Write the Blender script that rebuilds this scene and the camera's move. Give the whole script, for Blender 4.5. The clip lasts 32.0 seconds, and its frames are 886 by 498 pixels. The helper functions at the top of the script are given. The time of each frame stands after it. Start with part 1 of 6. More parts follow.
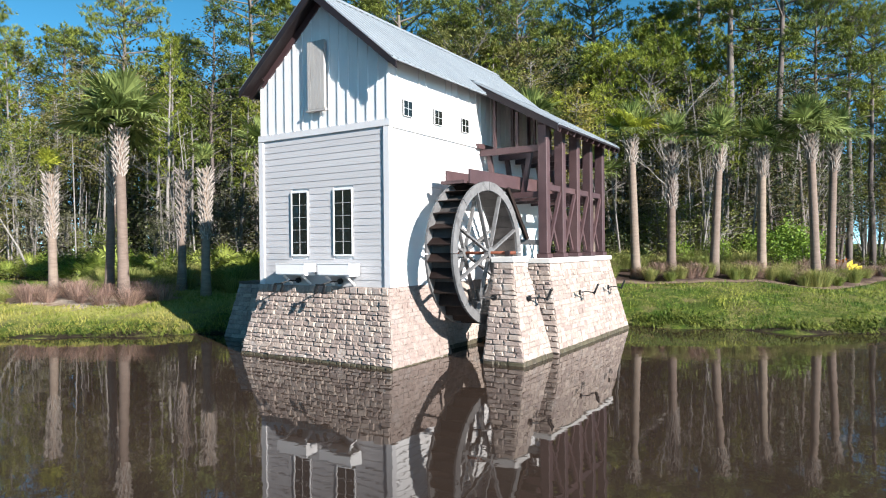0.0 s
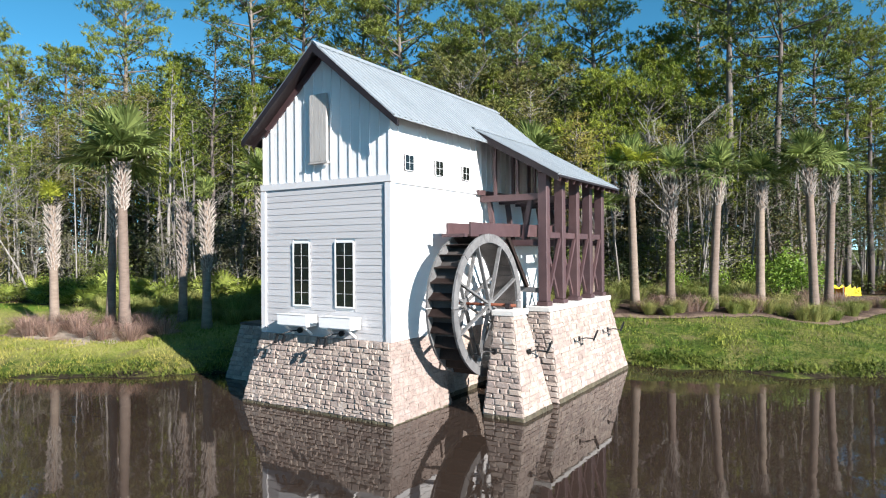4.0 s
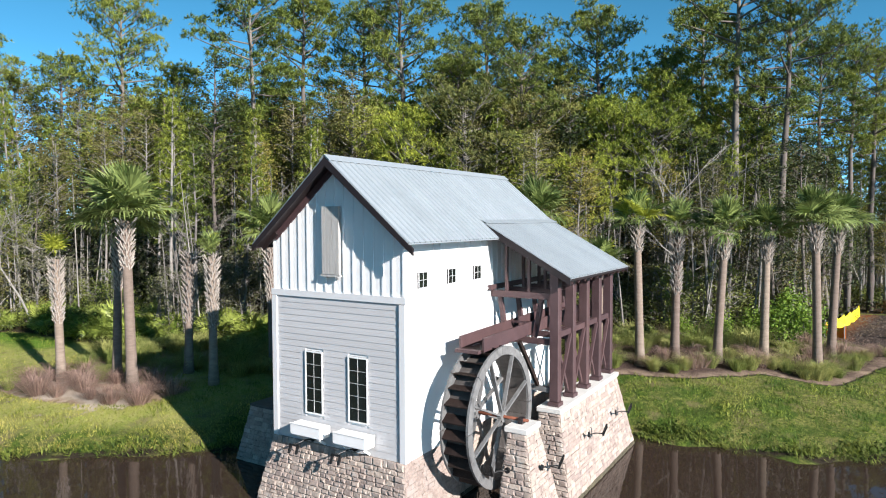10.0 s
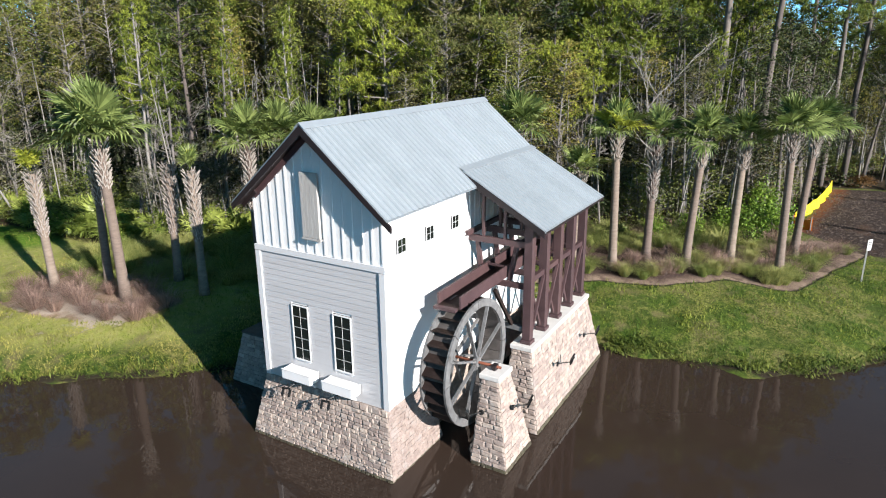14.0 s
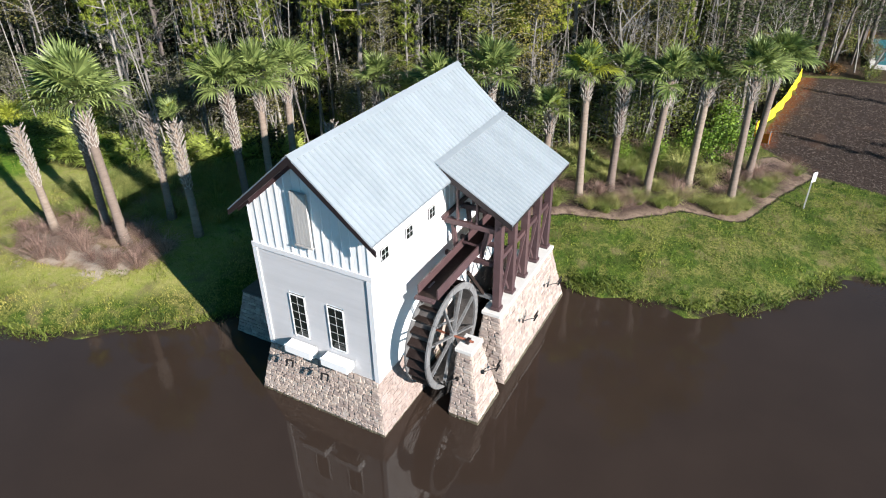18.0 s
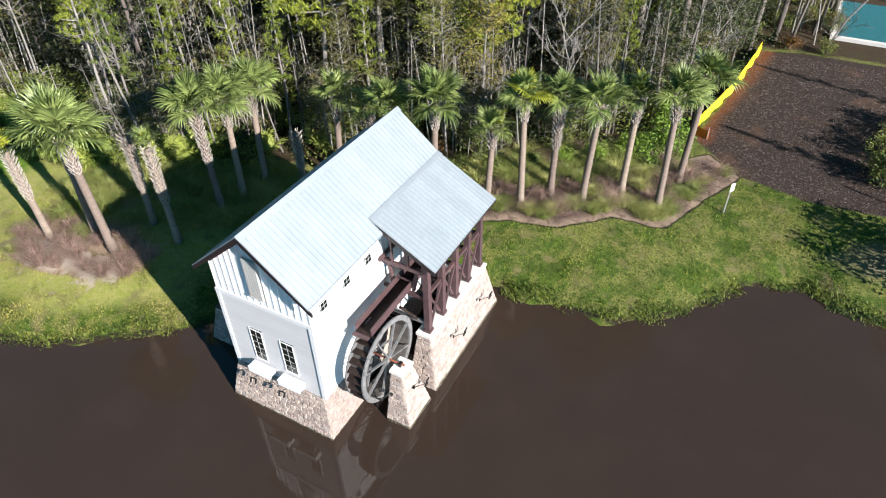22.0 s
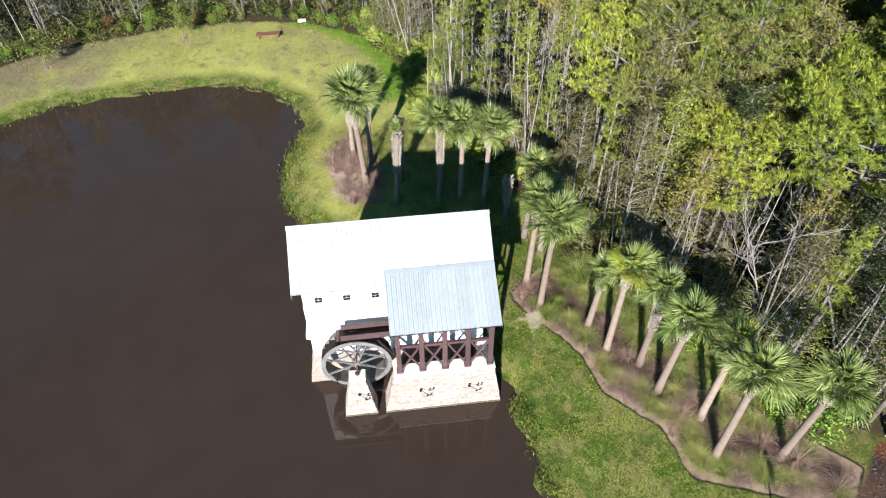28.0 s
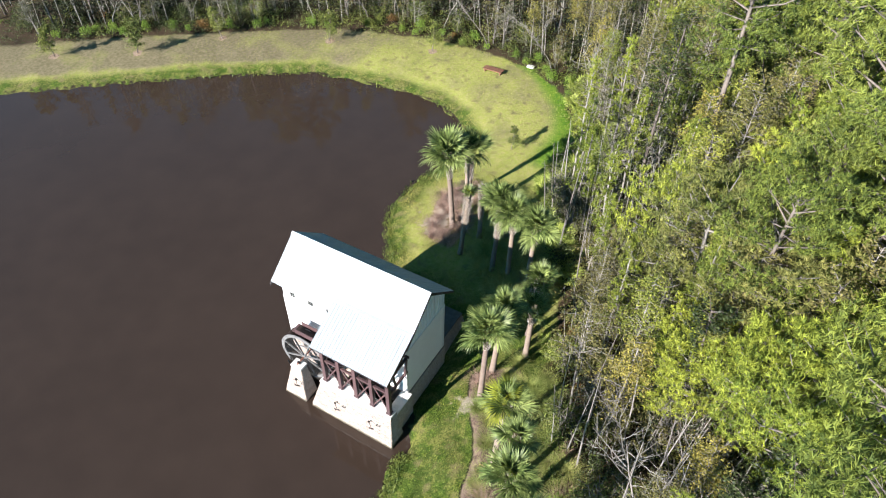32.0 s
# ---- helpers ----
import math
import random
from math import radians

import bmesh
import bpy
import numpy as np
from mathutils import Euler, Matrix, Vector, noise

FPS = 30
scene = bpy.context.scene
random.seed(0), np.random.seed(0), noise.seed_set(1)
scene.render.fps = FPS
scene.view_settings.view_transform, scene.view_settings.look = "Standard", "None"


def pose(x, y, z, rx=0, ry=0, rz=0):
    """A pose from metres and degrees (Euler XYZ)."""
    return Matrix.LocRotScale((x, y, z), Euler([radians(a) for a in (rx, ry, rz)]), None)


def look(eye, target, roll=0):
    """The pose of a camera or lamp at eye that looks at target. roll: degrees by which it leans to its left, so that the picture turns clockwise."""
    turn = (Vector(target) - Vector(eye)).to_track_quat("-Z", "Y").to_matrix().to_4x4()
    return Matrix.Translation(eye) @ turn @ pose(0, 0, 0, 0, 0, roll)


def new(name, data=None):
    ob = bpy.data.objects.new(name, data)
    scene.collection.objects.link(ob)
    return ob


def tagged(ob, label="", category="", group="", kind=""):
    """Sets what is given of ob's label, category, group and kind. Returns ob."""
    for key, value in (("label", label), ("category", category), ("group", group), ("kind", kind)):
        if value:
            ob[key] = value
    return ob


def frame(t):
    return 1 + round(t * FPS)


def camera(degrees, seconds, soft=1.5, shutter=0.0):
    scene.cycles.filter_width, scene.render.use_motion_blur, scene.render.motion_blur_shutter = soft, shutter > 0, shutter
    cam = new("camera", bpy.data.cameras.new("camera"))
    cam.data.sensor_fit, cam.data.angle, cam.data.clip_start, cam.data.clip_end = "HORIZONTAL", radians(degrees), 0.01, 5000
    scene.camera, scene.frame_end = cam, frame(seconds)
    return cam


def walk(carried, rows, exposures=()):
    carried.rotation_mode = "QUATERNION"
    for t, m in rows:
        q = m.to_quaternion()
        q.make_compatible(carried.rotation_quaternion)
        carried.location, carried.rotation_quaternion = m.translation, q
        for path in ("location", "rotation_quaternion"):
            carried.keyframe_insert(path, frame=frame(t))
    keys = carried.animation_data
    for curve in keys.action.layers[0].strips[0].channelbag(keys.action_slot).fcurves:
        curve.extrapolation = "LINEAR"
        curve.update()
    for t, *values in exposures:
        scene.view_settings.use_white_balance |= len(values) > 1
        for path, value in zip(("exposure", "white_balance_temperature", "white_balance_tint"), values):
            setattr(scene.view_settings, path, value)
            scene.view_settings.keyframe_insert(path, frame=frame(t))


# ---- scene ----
cam = camera(68.5, 32.0, 1.1)
# seconds, place in metres, yaw, pitch and roll in degrees
ROWS = [
    (0, 0.498, 0.246, 2.754, 32.34, -0.16, 0.57),
    (0.5, 0.521, 0.182, 2.867, 32.32, -0.22, 0.53),
    (1, 0.521, 0.145, 2.960, 32.30, -0.10, 0.50),
    (1.5, 0.514, 0.126, 3.054, 32.27, 0.08, 0.48),
    (2, 0.508, 0.117, 3.162, 32.27, 0.22, 0.46),
    (2.5, 0.511, 0.119, 3.300, 32.27, 0.28, 0.45),
    (3, 0.520, 0.128, 3.483, 32.28, 0.26, 0.44),
    (3.5, 0.529, 0.133, 3.699, 32.29, 0.25, 0.43),
    (5.5, 0.562, 0.133, 4.708, 32.18, 0.15, 0.40),
    (6, 0.533, 0.121, 4.946, 32.09, 0.30, 0.38),
    (6.5, 0.491, 0.087, 5.184, 32.03, 0.45, 0.36),
    (7, 0.426, 0.044, 5.453, 32.08, 0.61, 0.33),
    (7.5, 0.345, 0.010, 5.770, 32.15, 0.68, 0.29),
    (8, 0.266, -0.015, 6.126, 32.05, 0.70, 0.24),
    (8.5, 0.205, -0.025, 6.500, 31.97, 0.55, 0.20),
    (9, 0.168, -0.016, 6.869, 31.96, -0.29, 0.19),
    (9.5, 0.144, 0.006, 7.219, 31.97, -1.46, 0.21),
    (10, 0.125, 0.020, 7.559, 31.92, -2.52, 0.25),
    (10.5, 0.116, 0.011, 7.905, 31.78, -3.41, 0.28),
    (11, 0.127, -0.012, 8.262, 31.59, -4.53, 0.30),
    (11.5, 0.164, -0.029, 8.629, 31.41, -5.95, 0.31),
    (12, 0.213, -0.027, 9.006, 31.25, -7.43, 0.31),
    (12.5, 0.250, -0.002, 9.404, 31.13, -9.20, 0.32),
    (13, 0.262, 0.043, 9.833, 31.04, -11.62, 0.36),
    (13.5, 0.252, 0.113, 10.300, 30.74, -14.30, 0.40),
    (14, 0.236, 0.200, 10.799, 30.48, -17.00, 0.45),
    (14.5, 0.229, 0.266, 11.328, 30.32, -19.52, 0.49),
    (16.5, 0.283, 0.211, 13.786, 29.30, -27.06, 0.55),
    (17, 0.314, 0.201, 14.451, 28.93, -28.68, 0.58),
    (17.5, 0.334, 0.199, 15.161, 28.51, -30.15, 0.62),
    (18, 0.346, 0.187, 15.901, 28.29, -31.68, 0.68),
    (18.5, 0.375, 0.157, 16.625, 28.12, -33.12, 0.75),
    (19, 0.439, 0.131, 17.330, 27.96, -34.47, 0.82),
    (19.5, 0.545, 0.123, 18.025, 27.85, -35.65, 0.88),
    (20, 0.706, 0.155, 18.730, 27.78, -36.67, 0.92),
    (20.5, 0.975, 0.265, 19.466, 27.72, -37.44, 0.93),
    (21, 1.398, 0.472, 20.218, 27.81, -38.06, 0.91),
    (21.5, 1.980, 0.776, 20.969, 27.94, -38.77, 0.88),
    (22, 2.720, 1.175, 21.713, 28.35, -39.61, 0.84),
    (22.5, 3.609, 1.667, 22.436, 29.46, -40.51, 0.80),
    (23, 4.627, 2.248, 23.117, 31.30, -41.41, 0.76),
    (23.5, 5.759, 2.929, 23.758, 34.07, -42.28, 0.71),
    (24, 6.976, 3.750, 24.386, 38.59, -42.95, 0.66),
    (24.5, 8.179, 4.778, 25.044, 45.33, -43.23, 0.61),
    (25, 9.279, 6.016, 25.725, 51.95, -43.33, 0.55),
    (25.5, 10.255, 7.435, 26.399, 57.46, -43.38, 0.50),
    (26, 11.092, 9.014, 27.045, 62.47, -43.37, 0.46),
    (26.5, 11.780, 10.729, 27.679, 67.88, -43.51, 0.43),
    (28.5, 13.045, 18.978, 30.234, 87.88, -43.74, 0.45),
    (29, 13.071, 20.955, 30.833, 91.95, -43.56, 0.25),
    (29.5, 12.955, 22.952, 31.410, 95.45, -43.40, -0.01),
    (30, 12.680, 25.091, 32.040, 98.64, -43.33, -0.31),
    (30.5, 12.290, 27.318, 32.764, 101.91, -43.33, -0.56),
    (31, 11.781, 29.590, 33.575, 106.63, -43.39, -0.70),
    (31.5, 11.088, 31.898, 34.454, 113.37, -43.48, -0.72),
    (32, 9.942, 34.234, 35.339, 120.46, -43.46, -0.66),
]
walk(cam, [(t, pose(x, y, z, 90 + pitch, roll, yaw)) for t, x, y, z, yaw, pitch, roll in ROWS], [(0.0, 1.38), (10.0, 1.24), (14.0, 1.17), (19.0, 1.33), (23.0, 1.46), (26.0, 1.44), (29.0, 1.56), (32.0, 1.72)])

# ---- light ----
SUN_EL, SUN_AZ = radians(24), radians(-18)
to_sun = Vector((math.cos(SUN_EL) * math.cos(SUN_AZ), math.cos(SUN_EL) * math.sin(SUN_AZ), math.sin(SUN_EL)))
world = bpy.data.worlds.new("sky")
scene.world = world
world.use_nodes = True
wn = world.node_tree
sky = wn.nodes.new("ShaderNodeTexSky")
sky.sky_type, sky.sun_disc, sky.sun_elevation, sky.sun_rotation = "NISHITA", False, SUN_EL, math.pi / 2 - SUN_AZ
sky.air_density, sky.dust_density, sky.ozone_density = 0.3, 0.0, 1.6
tone = wn.nodes.new("ShaderNodeHueSaturation")
tone.inputs["Hue"].default_value, tone.inputs["Saturation"].default_value = 0.471, 1.2
wn.links.new(sky.outputs[0], tone.inputs["Color"])
wn.links.new(tone.outputs[0], wn.nodes["Background"].inputs[0])
wn.nodes["Background"].inputs[1].default_value = 0.112
sun = new("sun", bpy.data.lights.new("sun", "SUN"))
sun.data.energy, sun.data.angle, sun.data.color = 5.0, radians(0.53), (1.0, 0.937, 0.90)
sun.matrix_world = look(to_sun * 50, (0, 0, 0))


# ---- materials ----
def material(name, a, b, scale=6.0, rough=0.7, metal=0.0, bump=0.0, fine=60.0, vary=0.0, stain=None, stain_at=0.62, stain_scale=1.2, stretch=(1, 1, 1), spec=0.5, vein=None):
    """Two-scale noise between the colours a and b, optional stains, per-object variation and relief."""
    m = bpy.data.materials.new(name)
    m.use_nodes = True
    t = m.node_tree
    p = t.nodes["Principled BSDF"]
    p.inputs["Roughness"].default_value, p.inputs["Metallic"].default_value = rough, metal
    p.inputs["Specular IOR Level"].default_value = spec
    geo = t.nodes.new("ShaderNodeNewGeometry")
    mp = t.nodes.new("ShaderNodeMapping")
    mp.inputs["Scale"].default_value = stretch
    t.links.new(geo.outputs["Position"], mp.inputs[0])
    big, small = t.nodes.new("ShaderNodeTexNoise"), t.nodes.new("ShaderNodeTexNoise")
    big.inputs["Scale"].default_value, small.inputs["Scale"].default_value = scale, fine
    big.inputs["Detail"].default_value, small.inputs["Detail"].default_value = 4, 3
    t.links.new(mp.outputs[0], big.inputs["Vector"])
    t.links.new(mp.outputs[0], small.inputs["Vector"])
    add = t.nodes.new("ShaderNodeMath")
    add.operation = "MULTIPLY_ADD"
    add.inputs[1].default_value = 0.45
    t.links.new(small.outputs[0], add.inputs[0])
    half = t.nodes.new("ShaderNodeMath")
    half.operation = "MULTIPLY"
    half.inputs[1].default_value = 0.55
    t.links.new(big.outputs[0], half.inputs[0])
    t.links.new(half.outputs[0], add.inputs[2])
    ramp = t.nodes.new("ShaderNodeMapRange")
    ramp.inputs[1].default_value, ramp.inputs[2].default_value = 0.32, 0.68
    t.links.new(add.outputs[0], ramp.inputs[0])
    mix = t.nodes.new("ShaderNodeMix")
    mix.data_type = "RGBA"
    mix.inputs[6].default_value, mix.inputs[7].default_value = (*a, 1), (*b, 1)
    t.links.new(ramp.outputs[0], mix.inputs[0])
    out = mix.outputs[2]
    if stain:
        sn = t.nodes.new("ShaderNodeTexNoise")
        sn.inputs["Scale"].default_value, sn.inputs["Detail"].default_value = stain_scale, 6
        t.links.new(mp.outputs[0], sn.inputs["Vector"])
        sr = t.nodes.new("ShaderNodeMapRange")
        sr.inputs[1].default_value, sr.inputs[2].default_value = stain_at, stain_at + 0.16
        t.links.new(sn.outputs[0], sr.inputs[0])
        sm = t.nodes.new("ShaderNodeMix")
        sm.data_type = "RGBA"
        sm.inputs[7].default_value = (*stain, 1)
        t.links.new(out, sm.inputs[6])
        t.links.new(sr.outputs[0], sm.inputs[0])
        out = sm.outputs[2]
    if vary:
        oi = t.nodes.new("ShaderNodeObjectInfo")
        hs = t.nodes.new("ShaderNodeHueSaturation")
        v = t.nodes.new("ShaderNodeMapRange")
        v.inputs[3].default_value, v.inputs[4].default_value = 1 - vary, 1 + vary
        t.links.new(oi.outputs["Random"], v.inputs[0])
        t.links.new(v.outputs[0], hs.inputs["Value"])
        h = t.nodes.new("ShaderNodeMapRange")
        h.inputs[3].default_value, h.inputs[4].default_value = 0.5 - vary * 0.05, 0.5 + vary * 0.05
        t.links.new(oi.outputs["Random"], h.inputs[0])
        t.links.new(h.outputs[0], hs.inputs["Hue"])
        t.links.new(out, hs.inputs["Color"])
        out = hs.outputs[0]
    t.links.new(out, p.inputs["Base Color"])
    if bump:
        bp = t.nodes.new("ShaderNodeBump")
        bp.inputs["Strength"].default_value, bp.inputs["Distance"].default_value = bump, 0.02
        t.links.new(add.outputs[0], bp.inputs["Height"])
        t.links.new(bp.outputs[0], p.inputs["Normal"])
    return m


def leafy(name, a, b, vary=0.25, glow=0.35, rough=0.55, patch=0.0):
    """Foliage: colour differs leaf by leaf and tree by tree, and some light passes through."""
    m = bpy.data.materials.new(name)
    m.use_nodes = True
    t = m.node_tree
    p = t.nodes["Principled BSDF"]
    p.inputs["Roughness"].default_value = rough
    p.inputs["Specular IOR Level"].default_value = 0.3
    geo, oi = t.nodes.new("ShaderNodeNewGeometry"), t.nodes.new("ShaderNodeObjectInfo")
    mix = t.nodes.new("ShaderNodeMix")
    mix.data_type = "RGBA"
    mix.inputs[6].default_value, mix.inputs[7].default_value = (*a, 1), (*b, 1)
    av = t.nodes.new("ShaderNodeMath")
    av.operation = "MULTIPLY_ADD"
    av.inputs[1].default_value = 0.5
    hf = t.nodes.new("ShaderNodeMath")
    hf.operation = "MULTIPLY"
    hf.inputs[1].default_value = 0.5
    if patch:
        pn, pr = t.nodes.new("ShaderNodeTexNoise"), t.nodes.new("ShaderNodeMapRange")
        pn.inputs["Scale"].default_value, pn.inputs["Detail"].default_value = patch, 6
        pr.inputs[1].default_value, pr.inputs[2].default_value = 0.36, 0.64
        pr.inputs[3].default_value, pr.inputs[4].default_value = -0.5, 1.5
        t.links.new(geo.outputs["Position"], pn.inputs["Vector"])
        t.links.new(pn.outputs[0], pr.inputs[0])
        t.links.new(pr.outputs[0], hf.inputs[0])
    else:
        t.links.new(oi.outputs["Random"], hf.inputs[0])
    t.links.new(geo.outputs["Random Per Island"], av.inputs[0])
    t.links.new(hf.outputs[0], av.inputs[2])
    t.links.new(av.outputs[0], mix.inputs[0])
    hs = t.nodes.new("ShaderNodeHueSaturation")
    v = t.nodes.new("ShaderNodeMapRange")
    v.inputs[3].default_value, v.inputs[4].default_value = 1 - vary, 1 + vary
    t.links.new(geo.outputs["Random Per Island"], v.inputs[0])
    t.links.new(v.outputs[0], hs.inputs["Value"])
    t.links.new(mix.outputs[2], hs.inputs["Color"])
    t.links.new(hs.outputs[0], p.inputs["Base Color"])
    tr = t.nodes.new("ShaderNodeBsdfTranslucent")
    t.links.new(hs.outputs[0], tr.inputs[0])
    ms = t.nodes.new("ShaderNodeMixShader")
    ms.inputs[0].default_value = glow
    t.links.new(p.outputs[0], ms.inputs[1])
    t.links.new(tr.outputs[0], ms.inputs[2])
    t.links.new(ms.outputs[0], t.nodes["Material Output"].inputs[0])
    return m


M_GREY = material("grey_siding", (0.433, 0.433, 0.437), (0.481, 0.477, 0.481), 2, 0.6, bump=0.15, fine=40, vary=0.03, stretch=(0.4, 0.4, 3))
M_WHITE = material("white_paint", (0.702, 0.702, 0.693), (0.756, 0.756, 0.747), 2, 0.55, bump=0.08, fine=50, vary=0.02)
M_TRIM = material("trim_paint", (0.56, 0.565, 0.57), (0.62, 0.622, 0.625), 2, 0.55, bump=0.08, fine=50, vary=0.02)
M_SHUTTER = material("weathered_boards", (0.33, 0.317, 0.297), (0.409, 0.396, 0.376), 3, 0.8, bump=0.4, fine=30, stretch=(6, 6, 0.5))
M_BROWN = material("brown_stain", (0.0495, 0.0264, 0.0277), (0.0825, 0.0462, 0.0475), 3, 0.6, bump=0.3, fine=45, vary=0.15, stretch=(1, 1, 1))
M_FASCIA = material("dark_fascia", (0.0095, 0.0055, 0.0062), (0.019, 0.0115, 0.0118), 3, 0.55, bump=0.2, vary=0.1)
M_ROOF = material("galvanised_roof", (0.288, 0.326, 0.35), (0.335, 0.374, 0.398), 1.5, 0.58, metal=0.46, bump=0.05, fine=9, vary=0.05)
M_STONE = material("cut_stone", (0.215, 0.168, 0.145), (0.385, 0.318, 0.272), 5, 0.9, bump=0.8, fine=22, vary=0.2, stain=(0.33, 0.29, 0.262), stain_at=0.56, stain_scale=3)
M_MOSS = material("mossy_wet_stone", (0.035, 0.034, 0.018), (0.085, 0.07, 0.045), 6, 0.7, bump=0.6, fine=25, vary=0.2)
M_MORTAR = material("mortar", (0.17, 0.145, 0.125), (0.26, 0.225, 0.195), 8, 0.95, bump=0.6, fine=50)
M_CAP = material("cap_stone", (0.528, 0.512, 0.48), (0.608, 0.592, 0.56), 4, 0.8, bump=0.3, fine=40, stain=(0.36, 0.344, 0.32), stain_at=0.66)
M_RING = material("weathered_wheel_wood", (0.085, 0.085, 0.085), (0.17, 0.17, 0.168), 5, 0.7, bump=0.4, fine=40, vary=0.15, stain=(0.045, 0.04, 0.038), stain_at=0.56, stain_scale=4)
M_BUCKET = material("wet_wheel_wood", (0.0106, 0.00726, 0.00594), (0.033, 0.0218, 0.0185), 4, 0.6, bump=0.4, fine=35, vary=0.2, spec=0.15)
M_SOLE_SHADED_CAP = material("wheel_sole_wood", (0.0396, 0.0343, 0.0317), (0.0858, 0.0759, 0.0693), 4, 0.7, bump=0.4, fine=35, vary=0.2)
M_RUST = material("rusty_iron", (0.10, 0.03, 0.016), (0.2, 0.06, 0.028), 8, 0.75, metal=0.2, bump=0.3)
M_BLACK = material("black_metal", (0.00792, 0.00792, 0.00792), (0.0198, 0.0198, 0.0198), 8, 0.45, metal=0.3)
M_BARK = material("pine_bark", (0.0759, 0.0627, 0.0548), (0.165, 0.142, 0.125), 3, 0.95, bump=0.8, fine=14, vary=0.25, stretch=(2, 2, 0.5))
M_PALE = material("pale_bark", (0.105, 0.097, 0.088), (0.25, 0.232, 0.213), 4, 0.9, bump=0.5, fine=20, vary=0.3, stretch=(2, 2, 0.6))
M_PALMBARK = material("palm_trunk_bark", (0.125, 0.094, 0.074), (0.225, 0.178, 0.143), 3, 0.95, bump=0.6, fine=25, vary=0.25, stretch=(1, 1, 4))
M_BOOT = material("palm_boots", (0.20, 0.17, 0.148), (0.44, 0.395, 0.355), 6, 0.9, bump=0.4, fine=30, vary=0.2)
M_FROND = leafy("palm_frond", (0.06, 0.10, 0.024), (0.27, 0.325, 0.105), 0.3, 0.26, 0.45)
M_FRONDY = leafy("yellow_frond", (0.28, 0.32, 0.04), (0.43, 0.45, 0.065), 0.2, 0.42, 0.5)
M_NEEDLE = leafy("pine_needles", (0.062, 0.10, 0.02), (0.22, 0.25, 0.044), 0.28, 0.14, 0.65)
M_YOUNG = leafy("young_needles", (0.062, 0.098, 0.016), (0.20, 0.23, 0.03), 0.28, 0.14, 0.65)
M_CYPRESS = leafy("cypress_leaf", (0.085, 0.12, 0.024), (0.24, 0.245, 0.042), 0.3, 0.15, 0.7)
M_OLIVE = leafy("olive_leaf", (0.0631, 0.066, 0.0196), (0.17, 0.15, 0.05), 0.28, 0.15, 0.7)
M_AUTUMN = leafy("autumn_cypress_leaf", (0.10, 0.11, 0.024), (0.23, 0.195, 0.042), 0.3, 0.15, 0.7)
M_TAN = leafy("tan_needles", (0.095, 0.115, 0.03), (0.235, 0.23, 0.065), 0.3, 0.15, 0.7)
M_LIME = leafy("lime_needles", (0.09, 0.14, 0.02), (0.30, 0.33, 0.044), 0.28, 0.15, 0.65)
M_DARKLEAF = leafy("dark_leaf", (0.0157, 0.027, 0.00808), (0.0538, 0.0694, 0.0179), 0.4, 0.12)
# near-black leaf colour that carries the shade inside the wood
M_WOODSHADE = leafy("thicket_leaf", (0.008, 0.012, 0.005), (0.028, 0.034, 0.012), 0.4, 0.06, 0.8)
M_SHRUB = leafy("shrub_leaf", (0.0495, 0.0743, 0.0149), (0.149, 0.168, 0.0347), 0.35, 0.14)
M_LUSH = leafy("lush_leaf", (0.075, 0.15, 0.018), (0.20, 0.29, 0.04), 0.3, 0.25, 0.6)
M_SCRUB = leafy("grey_scrub_leaf", (0.0494, 0.057, 0.0285), (0.129, 0.126, 0.072), 0.35, 0.12)
M_RUSSET = leafy("russet_leaf", (0.112, 0.0495, 0.0165), (0.198, 0.125, 0.0396), 0.3, 0.3)
M_PALMETTO = leafy("palmetto_leaf", (0.13, 0.19, 0.035), (0.37, 0.42, 0.10), 0.25, 0.35, 0.4)
M_MUHLY = leafy("muhly_blade", (0.235, 0.15, 0.122), (0.44, 0.315, 0.255), 0.3, 0.35, 0.8)
M_CORDGRASS = leafy("cordgrass_blade", (0.095, 0.17, 0.024), (0.40, 0.385, 0.14), 0.3, 0.28, 0.6)
M_BLADE = leafy("lawn_blade", (0.042, 0.105, 0.009), (0.225, 0.25, 0.042), 0.25, 0.22, 0.6, 0.7)
M_DRYBLADE = leafy("dry_lawn_blade", (0.12, 0.155, 0.018), (0.33, 0.30, 0.08), 0.25, 0.25, 0.6, 0.6)
M_WEED = leafy("weed_leaf", (0.038, 0.07, 0.01), (0.13, 0.155, 0.025), 0.3, 0.18, 0.65, 0.9)
M_POOL = material("pool_tiles", (0.018, 0.10, 0.11), (0.03, 0.15, 0.165), 3, 0.45)
M_YELLOW = material("yellow_silt_fabric", (0.80, 0.62, 0.01), (0.88, 0.72, 0.02), 3, 0.5, bump=0.2)
M_ORANGE = material("orange_mesh", (0.72, 0.16, 0.01), (0.80, 0.24, 0.02), 4, 0.6)
M_SIGN = material("sign_board_white", (0.72, 0.73, 0.72), (0.80, 0.81, 0.80), 3, 0.5)
M_BENCH = material("reddish_bench_wood", (0.106, 0.0462, 0.0264), (0.172, 0.0792, 0.0462), 4, 0.8, bump=0.3)

M_CHIP = material("wood_chip", (0.035, 0.024, 0.019), (0.15, 0.118, 0.098), 6, 0.95, bump=0.3, fine=20)


def glass():
    m = bpy.data.materials.new("window_glass")
    m.use_nodes = True
    p = m.node_tree.nodes["Principled BSDF"]
    p.inputs["Base Color"].default_value = (0.012, 0.016, 0.014, 1)
    p.inputs["Roughness"].default_value, p.inputs["IOR"].default_value = 0.03, 1.5
    return m


M_GLASS = glass()


